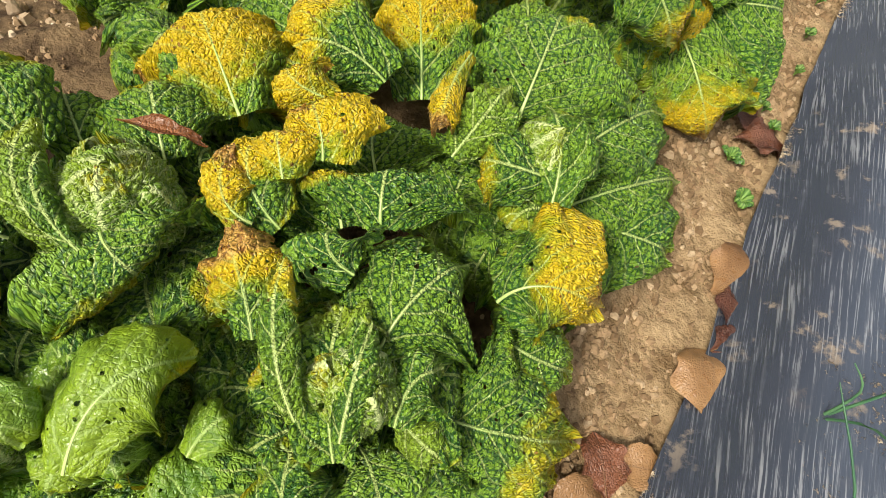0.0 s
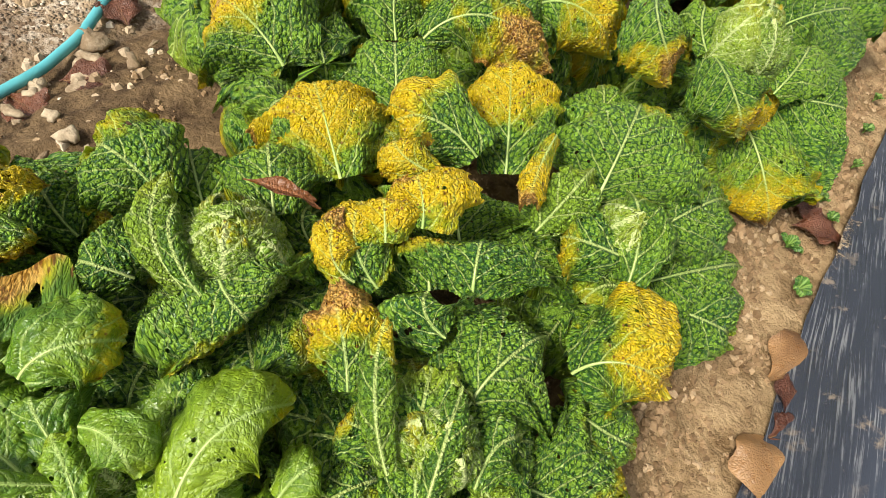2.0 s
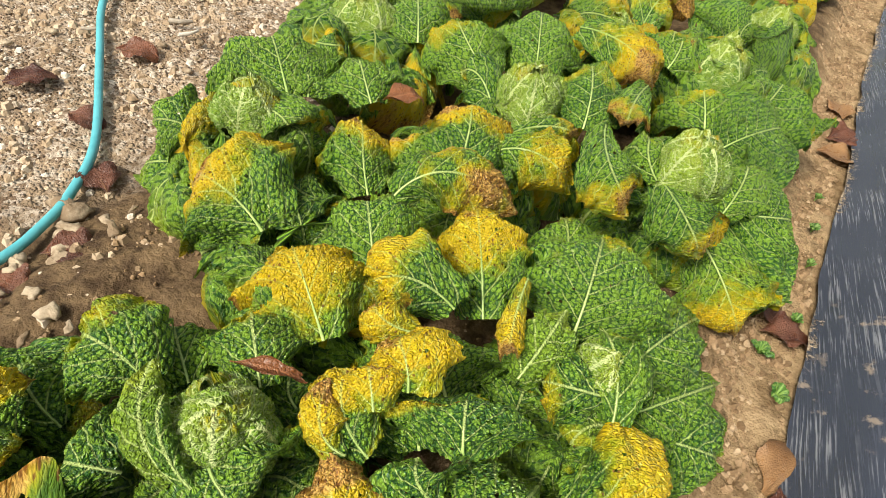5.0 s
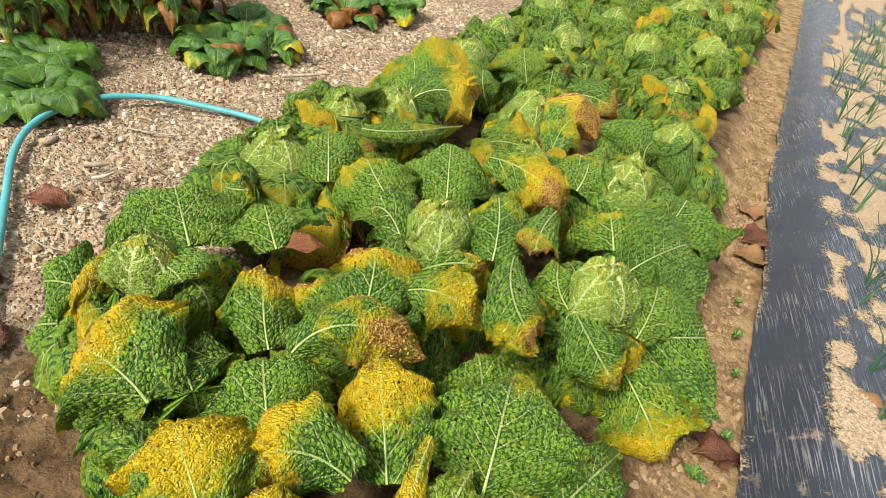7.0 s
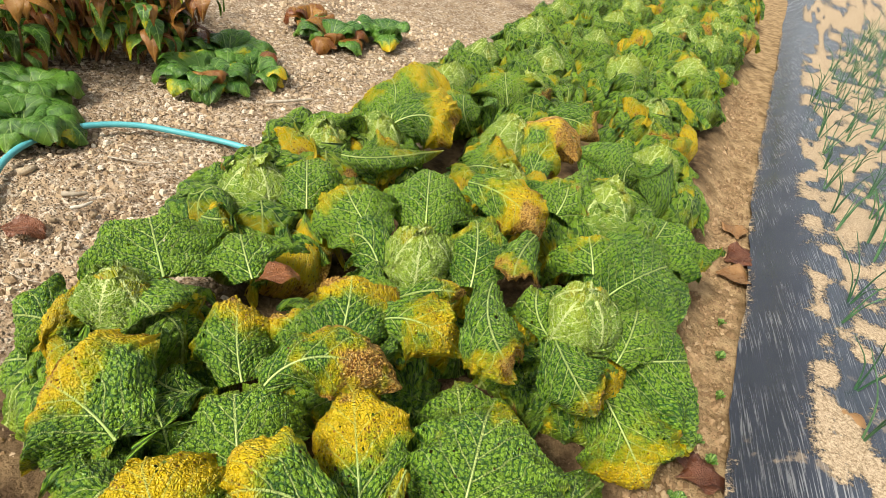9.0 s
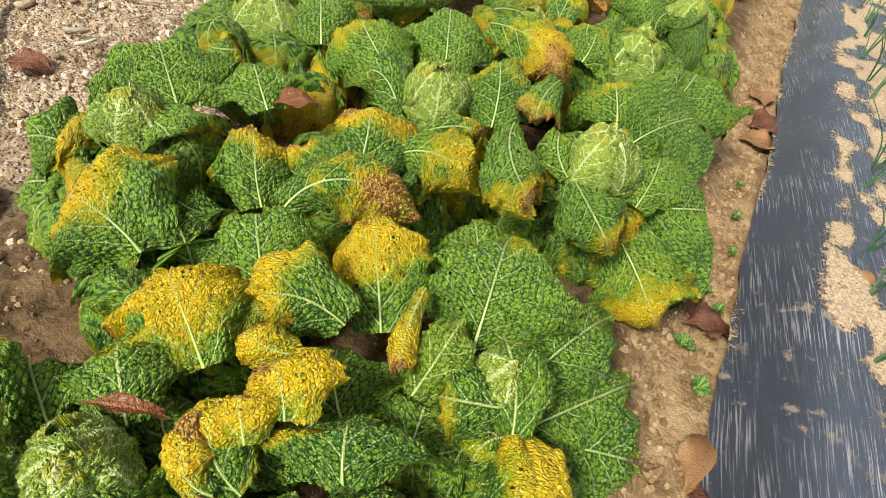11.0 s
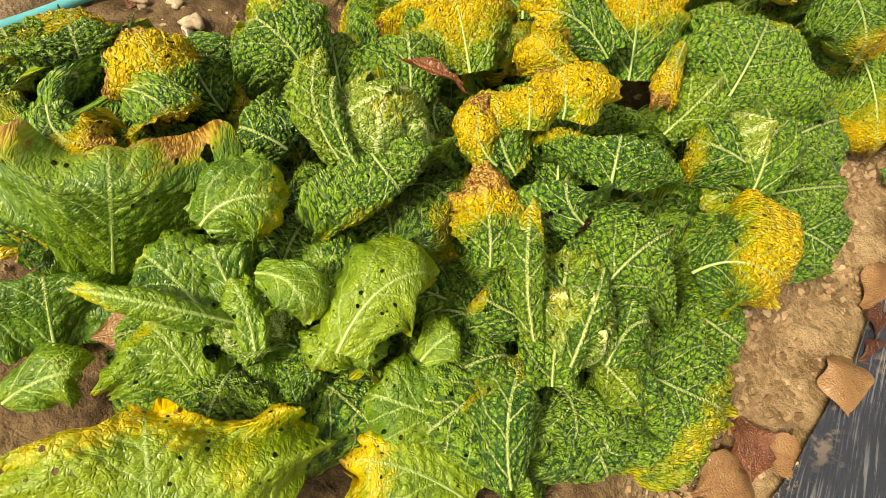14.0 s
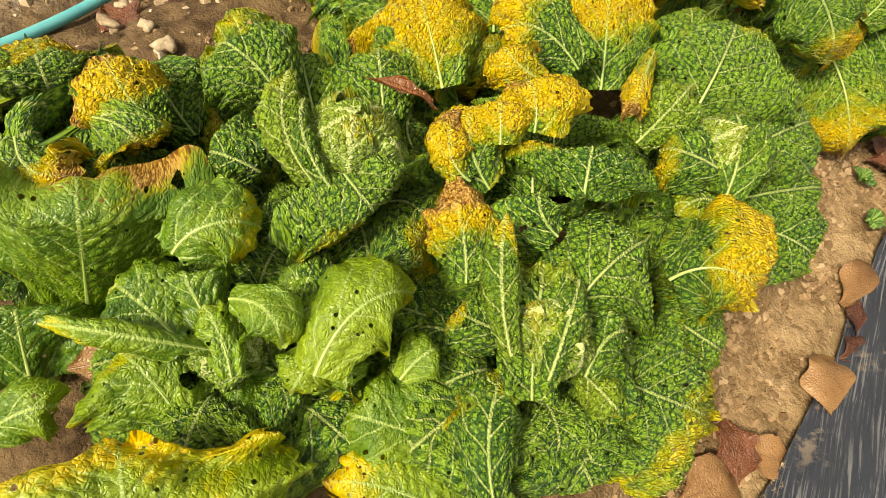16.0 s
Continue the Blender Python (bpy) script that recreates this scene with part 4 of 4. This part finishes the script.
leaf(cabbage_c, (0.011, 1.101, 0.270), (0.037, 0.985, 0.300), (0.060, 0.946, 0.270), 0.043, .95, .2, .4, -.7, face=(0.08, -0.57, 0.82))

cabbage_d = cabbage(-0.116, 0.421)
leaf(cabbage_d, (-0.257, 0.248, 0.100), (-0.286, 0.282, 0.170), (-0.318, 0.306, 0.190), 0.175, .03, 0, .3, -.3, face=(0.41, 0.04, 0.91), savoy=0.6)
leaf(cabbage_d, (-0.273, 0.341, 0.130), (-0.260, 0.372, 0.260), (-0.270, 0.395, 0.320), 0.219, .3, .42, .3, -.4, face=(0.43, -0.06, 0.90), savoy=0.6, lime=0.2)
leaf(cabbage_d, (-0.197, 0.428, 0.262), (-0.180, 0.474, 0.290), (-0.147, 0.528, 0.251), 0.096, .25, .12, .3, -.5, face=(0.36, -0.20, 0.91), savoy=0.6, lime=0.3)
leaf(cabbage_d, (-0.124, 0.377, 0.220), (-0.179, 0.375, 0.255), (-0.229, 0.364, 0.265), 0.092, .05, 0, .6, -.35, face=(0.35, -0.07, 0.93), savoy=0.5)
leaf(cabbage_d, (-0.092, 0.329, 0.171), (-0.138, 0.335, 0.200), (-0.189, 0.333, 0.215), 0.135, .04, 0, .5, -.3, face=(0.28, -0.02, 0.96), savoy=0.5, lime=0.15)
leaf(cabbage_d, (-0.100, 0.391, 0.240), (-0.153, 0.341, 0.285), (-0.223, 0.298, 0.275), 0.028, .42, .06, .3, -.7, face=(0.34, -0.03, 0.94), savoy=0.5, lime=0.4)
leaf(cabbage_d, (-0.128, 0.410, 0.232), (-0.162, 0.418, 0.255), (-0.182, 0.429, 0.261), 0.091, .05, 0, .5, -.5, face=(0.33, -0.12, 0.94), savoy=0.7)
leaf(cabbage_d, (-0.070, 0.387, 0.224), (-0.108, 0.407, 0.250), (-0.143, 0.414, 0.260), 0.050, .1, 0, .4, -.6, face=(0.27, -0.11, 0.96), ruffle=0.25, savoy=0.7)
leaf(cabbage_d, (-0.124, 0.435, 0.255), (-0.077, 0.446, 0.280), (-0.043, 0.431, 0.247), 0.065, .2, 0, .3, -.6, face=(0.24, -0.17, 0.95), ruffle=0.25, savoy=0.5, lime=0.6)
leaf(cabbage_d, (-0.011, 0.442, 0.229), (-0.018, 0.522, 0.272), (0.021, 0.594, 0.235), 0.115, .14, .03, .4, -.6, face=(0.16, -0.26, 0.95), savoy=0.4, lime=0.4)
leaf(cabbage_d, (-0.040, 0.487, 0.200), (-0.026, 0.441, 0.215), (-0.021, 0.407, 0.185), 0.058, .15, .02, .7, -.4, face=(0.16, -0.15, 0.98), savoy=0.4, lime=0.5)
leaf(cabbage_d, (-0.026, 0.491, 0.200), (0.003, 0.471, 0.200), (0.026, 0.455, 0.175), 0.050, .12, 0, .5, -.4, face=(0.13, -0.18, 0.98), savoy=0.4, lime=0.5)
leaf(cabbage_d, (-0.053, 0.502, 0.163), (-0.101, 0.508, 0.190), (-0.131, 0.541, 0.202), 0.093, .15, .03, .3, -.3, face=(0.23, -0.21, 0.95), savoy=0.6, lime=0.2)
leaf(cabbage_d, (0.051, 0.512, 0.179), (0.054, 0.546, 0.200), (0.066, 0.576, 0.190), 0.054, .05, 0, .2, -.4, face=(0.06, -0.27, 0.96), savoy=0.5, lime=0.3)
leaf(cabbage_d, (-0.063, 0.432, 0.150), (-0.094, 0.421, 0.170), (-0.116, 0.433, 0.177), 0.079, .05, 0, .3, -.3, face=(0.23, -0.12, 0.97), savoy=0.6)
leaf(cabbage_d, (0.150, 0.518, 0.109), (0.074, 0.472, 0.155), (0.015, 0.444, 0.150), 0.125, .1, 0, .4, -.3, face=(0.04, -0.17, 0.98), savoy=0.6, lime=0.4)
leaf(cabbage_d, (0.204, 0.459, 0.091), (0.114, 0.423, 0.135), (0.048, 0.372, 0.130), 0.127, .45, .03, .4, -.3, face=(-0.01, -0.12, 0.99), savoy=0.6, lime=0.4)
leaf(cabbage_d, (0.001, 0.355, 0.118), (-0.054, 0.367, 0.150), (-0.097, 0.364, 0.162), 0.090, .05, 0, .3, -.2, face=(0.18, -0.06, 0.98), savoy=0.4, lime=0.3)

cabbage_e = cabbage(-0.011, 0.200)
leaf(cabbage_e, (0.031, 0.191, 0.181), (-0.040, 0.246, 0.235), (-0.106, 0.290, 0.245), 0.293, .48, .05, .4, -.25, face=(0.19, 0.09, 0.98), savoy=0.7, lime=0.6, reflex=0.06)
leaf(cabbage_e, (-0.228, 0.185, 0.138), (-0.207, 0.233, 0.170), (-0.182, 0.265, 0.170), 0.059, .05, 0, .3, -.4, face=(0.34, 0.09, 0.94), savoy=0.5, lime=0.3)

cabbage_f = cabbage(-0.293, 0.982)
leaf(cabbage_f, (-0.382, 0.947, 0.217), (-0.451, 0.946, 0.260), (-0.535, 0.936, 0.270), 0.218, .5, .03, .1, -.45, face=(0.47, -0.44, 0.76))
leaf(cabbage_f, (-0.430, 1.034, 0.139), (-0.427, 0.906, 0.190), (-0.488, 0.859, 0.134), 0.129, .12, 0, .15, -.4, face=(0.44, -0.40, 0.80))
leaf(cabbage_f, (-0.193, 0.991, 0.220), (-0.247, 1.044, 0.260), (-0.313, 1.113, 0.270), 0.196, .02, 0, .05, -.5, face=(0.31, -0.54, 0.78))
leaf(cabbage_f, (-0.177, 0.852, 0.213), (-0.254, 0.895, 0.260), (-0.330, 0.938, 0.280), 0.194, .75, .12, .1, -.5, face=(0.35, -0.45, 0.82))
leaf(cabbage_f, (-0.359, 1.090, 0.191), (-0.397, 1.055, 0.220), (-0.432, 1.062, 0.229), 0.075, .15, .05, .4, -.5, face=(0.40, -0.50, 0.76))
leaf(cabbage_f, (-0.196, 0.931, 0.147), (-0.225, 0.958, 0.170), (-0.226, 0.999, 0.180), 0.137, .05, 0, .1, -.4, face=(0.29, -0.46, 0.84))

cabbage_g = cabbage(-0.239, 1.354)
leaf(cabbage_g, (-0.048, 0.981, 0.266), (-0.112, 0.962, 0.300), (-0.160, 0.921, 0.300), 0.123, .66, .12, .1, -.5, face=(0.23, -0.54, 0.81))
leaf(cabbage_g, (-0.015, 1.030, 0.217), (-0.079, 1.109, 0.270), (-0.140, 1.187, 0.291), 0.158, .64, .12, .4, -.65, face=(0.17, -0.61, 0.78))
leaf(cabbage_g, (-0.245, 1.106, 0.274), (-0.174, 1.172, 0.325), (-0.053, 1.246, 0.250), 0.113, .7, .8, .2, -.6, face=(0.29, -0.49, 0.82))
leaf(cabbage_g, (-0.206, 1.252, 0.266), (-0.240, 1.333, 0.310), (-0.293, 1.413, 0.325), 0.211, .62, .35, .1, -.6, face=(0.30, -0.56, 0.77))
leaf(cabbage_g, (-0.311, 1.130, 0.215), (-0.371, 1.187, 0.260), (-0.432, 1.272, 0.282), 0.139, .55, .1, .1, -.6, face=(0.40, -0.44, 0.80))
leaf(cabbage_g, (-0.184, 1.352, 0.258), (-0.101, 1.350, 0.300), (-0.014, 1.390, 0.234), 0.116, .6, .12, .1, -.5, face=(0.20, -0.58, 0.79))
leaf(cabbage_g, (-0.185, 1.429, 0.260), (-0.121, 1.447, 0.300), (-0.068, 1.507, 0.270), 0.054, .6, .4, .1, -.6, face=(0.20, -0.62, 0.76))
leaf(cabbage_g, (0.042, 1.265, 0.163), (0.014, 1.311, 0.195), (-0.029, 1.374, 0.200), 0.165, .04, 0, .4, -.4, face=(0.11, -0.53, 0.84))
leaf(cabbage_g, (-0.272, 1.284, 0.215), (-0.312, 1.268, 0.240), (-0.361, 1.281, 0.252), 0.096, .3, .05, .2, -.4, face=(0.34, -0.49, 0.80))
leaf(cabbage_g, (-0.304, 1.226, 0.199), (-0.263, 1.287, 0.240), (-0.218, 1.350, 0.240), 0.079, .04, 0, .2, -.4, face=(0.31, -0.50, 0.81))

cabbage_h = cabbage(0.138, 1.590)
leaf(cabbage_h, (0.245, 1.520, 0.160), (0.319, 1.433, 0.150), (0.394, 1.406, 0.071), 0.199, .56, .12, .2, -.5, face=(-0.13, -0.67, 0.73))
leaf(cabbage_h, (-0.044, 1.557, 0.287), (0.023, 1.363, 0.335), (0.126, 1.362, 0.253), 0.117, .45, .3, .15, -.6, face=(0.11, -0.61, 0.78))
leaf(cabbage_h, (0.106, 1.537, 0.241), (0.170, 1.407, 0.285), (0.248, 1.398, 0.218), 0.118, .3, .2, .2, -.5, face=(-0.01, -0.61, 0.79))
leaf(cabbage_h, (0.218, 1.616, 0.170), (0.323, 1.629, 0.220), (0.438, 1.788, 0.160), 0.278, .06, 0, .1, -.3, face=(-0.10, -0.66, 0.75))
leaf(cabbage_h, (0.161, 1.726, 0.220), (0.230, 1.816, 0.280), (0.344, 2.089, 0.213), 0.235, .04, 0, .1, -.4, face=(-0.04, -0.73, 0.69))
leaf(cabbage_h, (0.125, 1.752, 0.266), (0.092, 1.810, 0.300), (0.055, 1.877, 0.314), 0.206, .5, .05, .1, -.55, face=(0.04, -0.73, 0.68))
leaf(cabbage_h, (0.236, 1.554, 0.227), (0.241, 1.627, 0.265), (0.231, 1.733, 0.270), 0.114, .05, 0, .1, -.5, face=(-0.05, -0.68, 0.74))
leaf(cabbage_h, (0.097, 1.518, 0.250), (0.055, 1.547, 0.280), (0.040, 1.616, 0.293), 0.079, .04, 0, .1, -.6, face=(0.07, -0.66, 0.75))
leaf(cabbage_h, (0.202, 1.936, 0.225), (0.229, 2.042, 0.275), (0.235, 2.185, 0.280), 0.230, .1, 0, .1, -.45, face=(-0.04, -0.77, 0.64))
leaf(cabbage_h, (0.282, 2.178, 0.150), (0.338, 2.092, 0.190), (0.398, 2.100, 0.139), 0.178, .35, .05, .1, -.5, face=(-0.09, -0.75, 0.66))

cabbage_i = cabbage(-0.218, 1.560)
leaf(cabbage_i, (-0.079, 1.529, 0.273), (-0.117, 1.628, 0.320), (-0.180, 1.744, 0.330), 0.138, .3, .2, .15, -.6, face=(0.18, -0.68, 0.71))
leaf(cabbage_i, (-0.250, 1.661, 0.263), (-0.302, 1.759, 0.310), (-0.358, 1.881, 0.320), 0.216, .04, 0, .1, -.5, face=(0.28, -0.69, 0.67))
leaf(cabbage_i, (-0.316, 1.575, 0.247), (-0.416, 1.606, 0.300), (-0.515, 1.707, 0.310), 0.186, .35, .05, .1, -.5, face=(0.36, -0.63, 0.69))
leaf(cabbage_i, (-0.240, 1.855, 0.310), (-0.101, 1.785, 0.345), (-0.004, 1.784, 0.280), 0.124, .68, .55, .1, -.5, face=(0.16, -0.73, 0.66))
leaf(cabbage_i, (-0.027, 1.782, 0.287), (-0.020, 1.620, 0.320), (-0.005, 1.578, 0.279), 0.094, .45, .65, .1, -.5, face=(0.12, -0.69, 0.71))
leaf(cabbage_i, (-0.020, 1.936, 0.268), (-0.022, 2.010, 0.300), (-0.051, 2.099, 0.310), 0.173, .3, .05, .1, -.5, face=(0.10, -0.76, 0.64))
leaf(cabbage_i, (-0.271, 1.500, 0.244), (-0.334, 1.527, 0.280), (-0.385, 1.520, 0.260), 0.121, .4, .08, .1, -.5, face=(0.32, -0.61, 0.73))
leaf(cabbage_i, (-0.574, 1.800, 0.280), (-0.455, 1.821, 0.310), (-0.396, 2.047, 0.270), 0.058, .5, .15, .1, -.6, face=(0.34, -0.68, 0.64))

cabbage_j = cabbage(-0.588, 1.134)
leaf(cabbage_j, (-0.588, 1.233, 0.234), (-0.661, 1.281, 0.280), (-0.749, 1.343, 0.295), 0.244, .06, 0, .05, -.45, face=(0.53, -0.44, 0.72))
leaf(cabbage_j, (-0.620, 1.153, 0.240), (-0.506, 1.127, 0.280), (-0.477, 1.113, 0.242), 0.148, .3, .05, .2, -.5, face=(0.49, -0.39, 0.78))
leaf(cabbage_j, (-0.447, 1.314, 0.248), (-0.497, 1.348, 0.280), (-0.547, 1.390, 0.293), 0.134, .15, 0, .1, -.5, face=(0.44, -0.51, 0.74))
leaf(cabbage_j, (-0.649, 1.085, 0.162), (-0.699, 1.047, 0.210), (-0.793, 1.024, 0.161), 0.137, .04, 0, .05, -.4, face=(0.57, -0.29, 0.77))
leaf(cabbage_j, (-0.636, 1.084, 0.090), (-0.678, 1.020, 0.140), (-0.796, 0.989, 0.078), 0.145, .02, 0, .05, -.3, face=(0.54, -0.27, 0.80))
leaf(cabbage_j, (-0.573, 1.118, 0.168), (-0.511, 1.084, 0.190), (-0.503, 1.065, 0.162), 0.088, .04, 0, .3, -.4, face=(0.47, -0.34, 0.81))
leaf(cabbage_j, (-0.560, 1.260, 0.231), (-0.579, 1.282, 0.250), (-0.605, 1.308, 0.257), 0.131, .03, 0, .1, -.5, face=(0.49, -0.45, 0.75))
leaf(cabbage_j, (-0.462, 1.158, 0.202), (-0.479, 1.176, 0.220), (-0.496, 1.209, 0.229), 0.110, .15, 0, .2, -.4, face=(0.45, -0.40, 0.80))
leaf(cabbage_j, (-0.506, 1.564, 0.259), (-0.563, 1.639, 0.300), (-0.640, 1.744, 0.310), 0.172, .3, .03, .1, -.5, face=(0.42, -0.61, 0.67))
leaf(cabbage_j, (-0.676, 1.555, 0.205), (-0.732, 1.601, 0.240), (-0.779, 1.655, 0.252), 0.205, .08, 0, .1, -.5, face=(0.49, -0.55, 0.67))
leaf(cabbage_j, (-0.678, 1.422, 0.237), (-0.620, 1.412, 0.260), (-0.618, 1.469, 0.240), 0.077, .6, .35, .1, -.4, face=(0.49, -0.50, 0.71))

cabbage_k = cabbage(-0.462, 0.459)
leaf(cabbage_k, (-0.523, 0.473, 0.100), (-0.479, 0.476, 0.240), (-0.549, 0.499, 0.250), 0.123, .03, 0, .1, -.4, face=(0.61, -0.17, 0.77))
leaf(cabbage_k, (-0.469, 0.484, 0.120), (-0.403, 0.504, 0.240), (-0.455, 0.545, 0.260), 0.084, .05, 0, .1, -.4, face=(0.56, -0.21, 0.80))
leaf(cabbage_k, (-0.501, 0.418, 0.120), (-0.416, 0.431, 0.220), (-0.440, 0.434, 0.220), 0.102, .15, 0, .1, -.6, face=(0.57, -0.13, 0.81))
leaf(cabbage_k, (-0.603, 0.437, 0.100), (-0.550, 0.431, 0.220), (-0.610, 0.441, 0.220), 0.118, .05, 0, .1, -.4, face=(0.65, -0.11, 0.75))

cabbage_l = cabbage(-0.278, 2.297)
leaf(cabbage_l, (-0.018, 2.030, 0.200), (-0.047, 2.016, 0.300), (-0.063, 2.124, 0.300), 0.191, .35, .1, .1, -.5, face=(0.12, -0.82, 0.57))
leaf(cabbage_l, (0.120, 2.319, 0.180), (0.083, 2.273, 0.300), (0.146, 2.436, 0.280), 0.275, .15, 0, .1, -.5, face=(0.04, -0.85, 0.52))
leaf(cabbage_l, (-0.143, 2.098, 0.260), (-0.141, 2.254, 0.310), (-0.064, 2.267, 0.280), 0.149, .6, .6, .1, -.5, face=(0.15, -0.84, 0.52))
leaf(cabbage_l, (-0.393, 2.612, 0.200), (-0.437, 2.618, 0.310), (-0.493, 2.763, 0.310), 0.258, .4, .05, .1, -.5, face=(0.25, -0.85, 0.46))
leaf(cabbage_l, (-0.223, 2.483, 0.280), (-0.129, 2.465, 0.310), (-0.042, 2.476, 0.270), 0.144, .6, .8, .1, -.5, face=(0.13, -0.86, 0.49))
leaf(cabbage_l, (-0.439, 2.359, 0.200), (-0.466, 2.321, 0.300), (-0.515, 2.474, 0.300), 0.197, .1, 0, .1, -.5, face=(0.29, -0.82, 0.50))
leaf(cabbage_l, (-0.326, 2.055, 0.220), (-0.244, 1.982, 0.300), (-0.136, 2.086, 0.250), 0.164, .5, .3, .1, -.5, face=(0.23, -0.79, 0.57))

cabbage_m = cabbage(-0.626, 2.067)
leaf(cabbage_m, (-0.596, 2.066, 0.220), (-0.668, 2.235, 0.310), (-0.779, 2.318, 0.300), 0.284, .5, .2, .1, -.5, face=(0.39, -0.78, 0.49))
leaf(cabbage_m, (-0.582, 2.096, 0.270), (-0.492, 2.130, 0.310), (-0.396, 2.142, 0.270), 0.182, .8, .4, .1, -.5, face=(0.33, -0.79, 0.52))
leaf(cabbage_m, (-0.689, 1.973, 0.180), (-0.692, 1.904, 0.290), (-0.791, 2.018, 0.290), 0.202, .02, 0, .1, -.5, face=(0.46, -0.70, 0.55))
leaf(cabbage_m, (-0.588, 1.868, 0.240), (-0.489, 1.839, 0.290), (-0.438, 1.974, 0.260), 0.131, .6, .2, .1, -.5, face=(0.38, -0.72, 0.58))

heart(cabbage_b, 0.062, 0.315, (0.0, 0.0), 7, 2, 0.25)
heart(cabbage_c, 0.048, 0.300, (0.0, 0.0), 6, 3, 0.3)
heart(cabbage_a, 0.048, 0.290, (0.0, 0.0), 6, 4, 0.6)
heart(cabbage_d, 0.050, 0.235, (0.0, 0.0), 6, 5, 0.6)
heart(cabbage_h, 0.074, 0.345, (0.0, 0.0), 7, 6, 0.2)
heart(cabbage_i, 0.074, 0.340, (0.0, 0.0), 7, 7, 0.2)
heart(cabbage_j, 0.066, 0.320, (0.0, 0.0), 7, 8, 0.2)
heart(cabbage_l, 0.080, 0.335, (0.0, 0.0), 7, 11, 0.2, nu=40, nv=44)
heart(cabbage_m, 0.074, 0.300, (0.0, 0.0), 7, 12, 0.2, nu=40, nv=44)
heart(cabbage_f, 0.050, 0.200, (0.0, 0.0), 5, 9, 0.5)
heart(cabbage_g, 0.055, 0.220, (0.0, 0.0), 5, 10, 0.5)
for k, p in enumerate((cabbage_a, cabbage_b, cabbage_c, cabbage_d, cabbage_f, cabbage_g, cabbage_h, cabbage_i, cabbage_j, cabbage_k, cabbage_l, cabbage_m)):
    skirt(p, 11, 0.22, 0.16, 50 + k, 0.12, nu=34, nv=42)
    skirt(p, 7, 0.17, 0.20 if k < 4 else 0.25, 150 + k, 0.10 if k < 4 else 0.28, nu=44, nv=50)

# ---- the rest of the bed ----
templates = []
for k in range(4):
    p = cabbage(0.0, 30.0 + k)
    templates.append(p)
    skirt(p, 9, 0.24, 0.23, 80 + k, (0.36, 0.12, 0.26, 0.45)[k], nu=32, nv=40, ruffle=0.12)
    skirt(p, 8, 0.18, 0.29, 90 + k, (0.34, 0.08, 0.28, 0.36)[k], nu=32, nv=40, ruffle=0.12)
    heart(p, 0.085, 0.325, (0, 0), 7, 20 + k, 0.1, nu=30, nv=34)
rng = random.Random(21)
places = [(0.08, 2.08, 2), (0.15, 2.49, 1), (-0.43, 3.13, 1), (0.02, 4.18, 1), (0.12, 3.57, 1), (-0.70, 1.90, 0), (-0.66, 1.58, 2), (-0.20, 2.02, 3), (0.06, 2.95, 0), (-0.14, 3.36, 1), (-0.70, 3.05, 1),
          (-0.36, 3.76, 1), (0.18, 4.75, 1), (-0.38, 2.75, 2), (-0.66, 2.65, 1), (-0.62, 3.5, 1)]
for row in range(4):
    for col in range(7):
        places.append((-0.66 + 0.28 * row + rng.uniform(-0.04, 0.04), 4.15 + 0.45 * col + rng.uniform(-0.06, 0.06) + 0.15 * (row % 2), rng.choice((0, 1, 1, 1, 2))))
used = set()
for x, y, k in places:
    m = pose(x, y, bed_height(x) - 0.005, 0, 0, rng.uniform(0, 360)) @ Matrix.Scale(rng.uniform(0.92, 1.08), 4)
    if k in used:
        copy_thing(templates[k], m)
    else:
        used.add(k)
        templates[k].matrix_world = m
for k, p in enumerate(templates):
    if k not in used:
        p.matrix_world = pose(-0.4, 7.4 + 0.3 * k, 0.05)
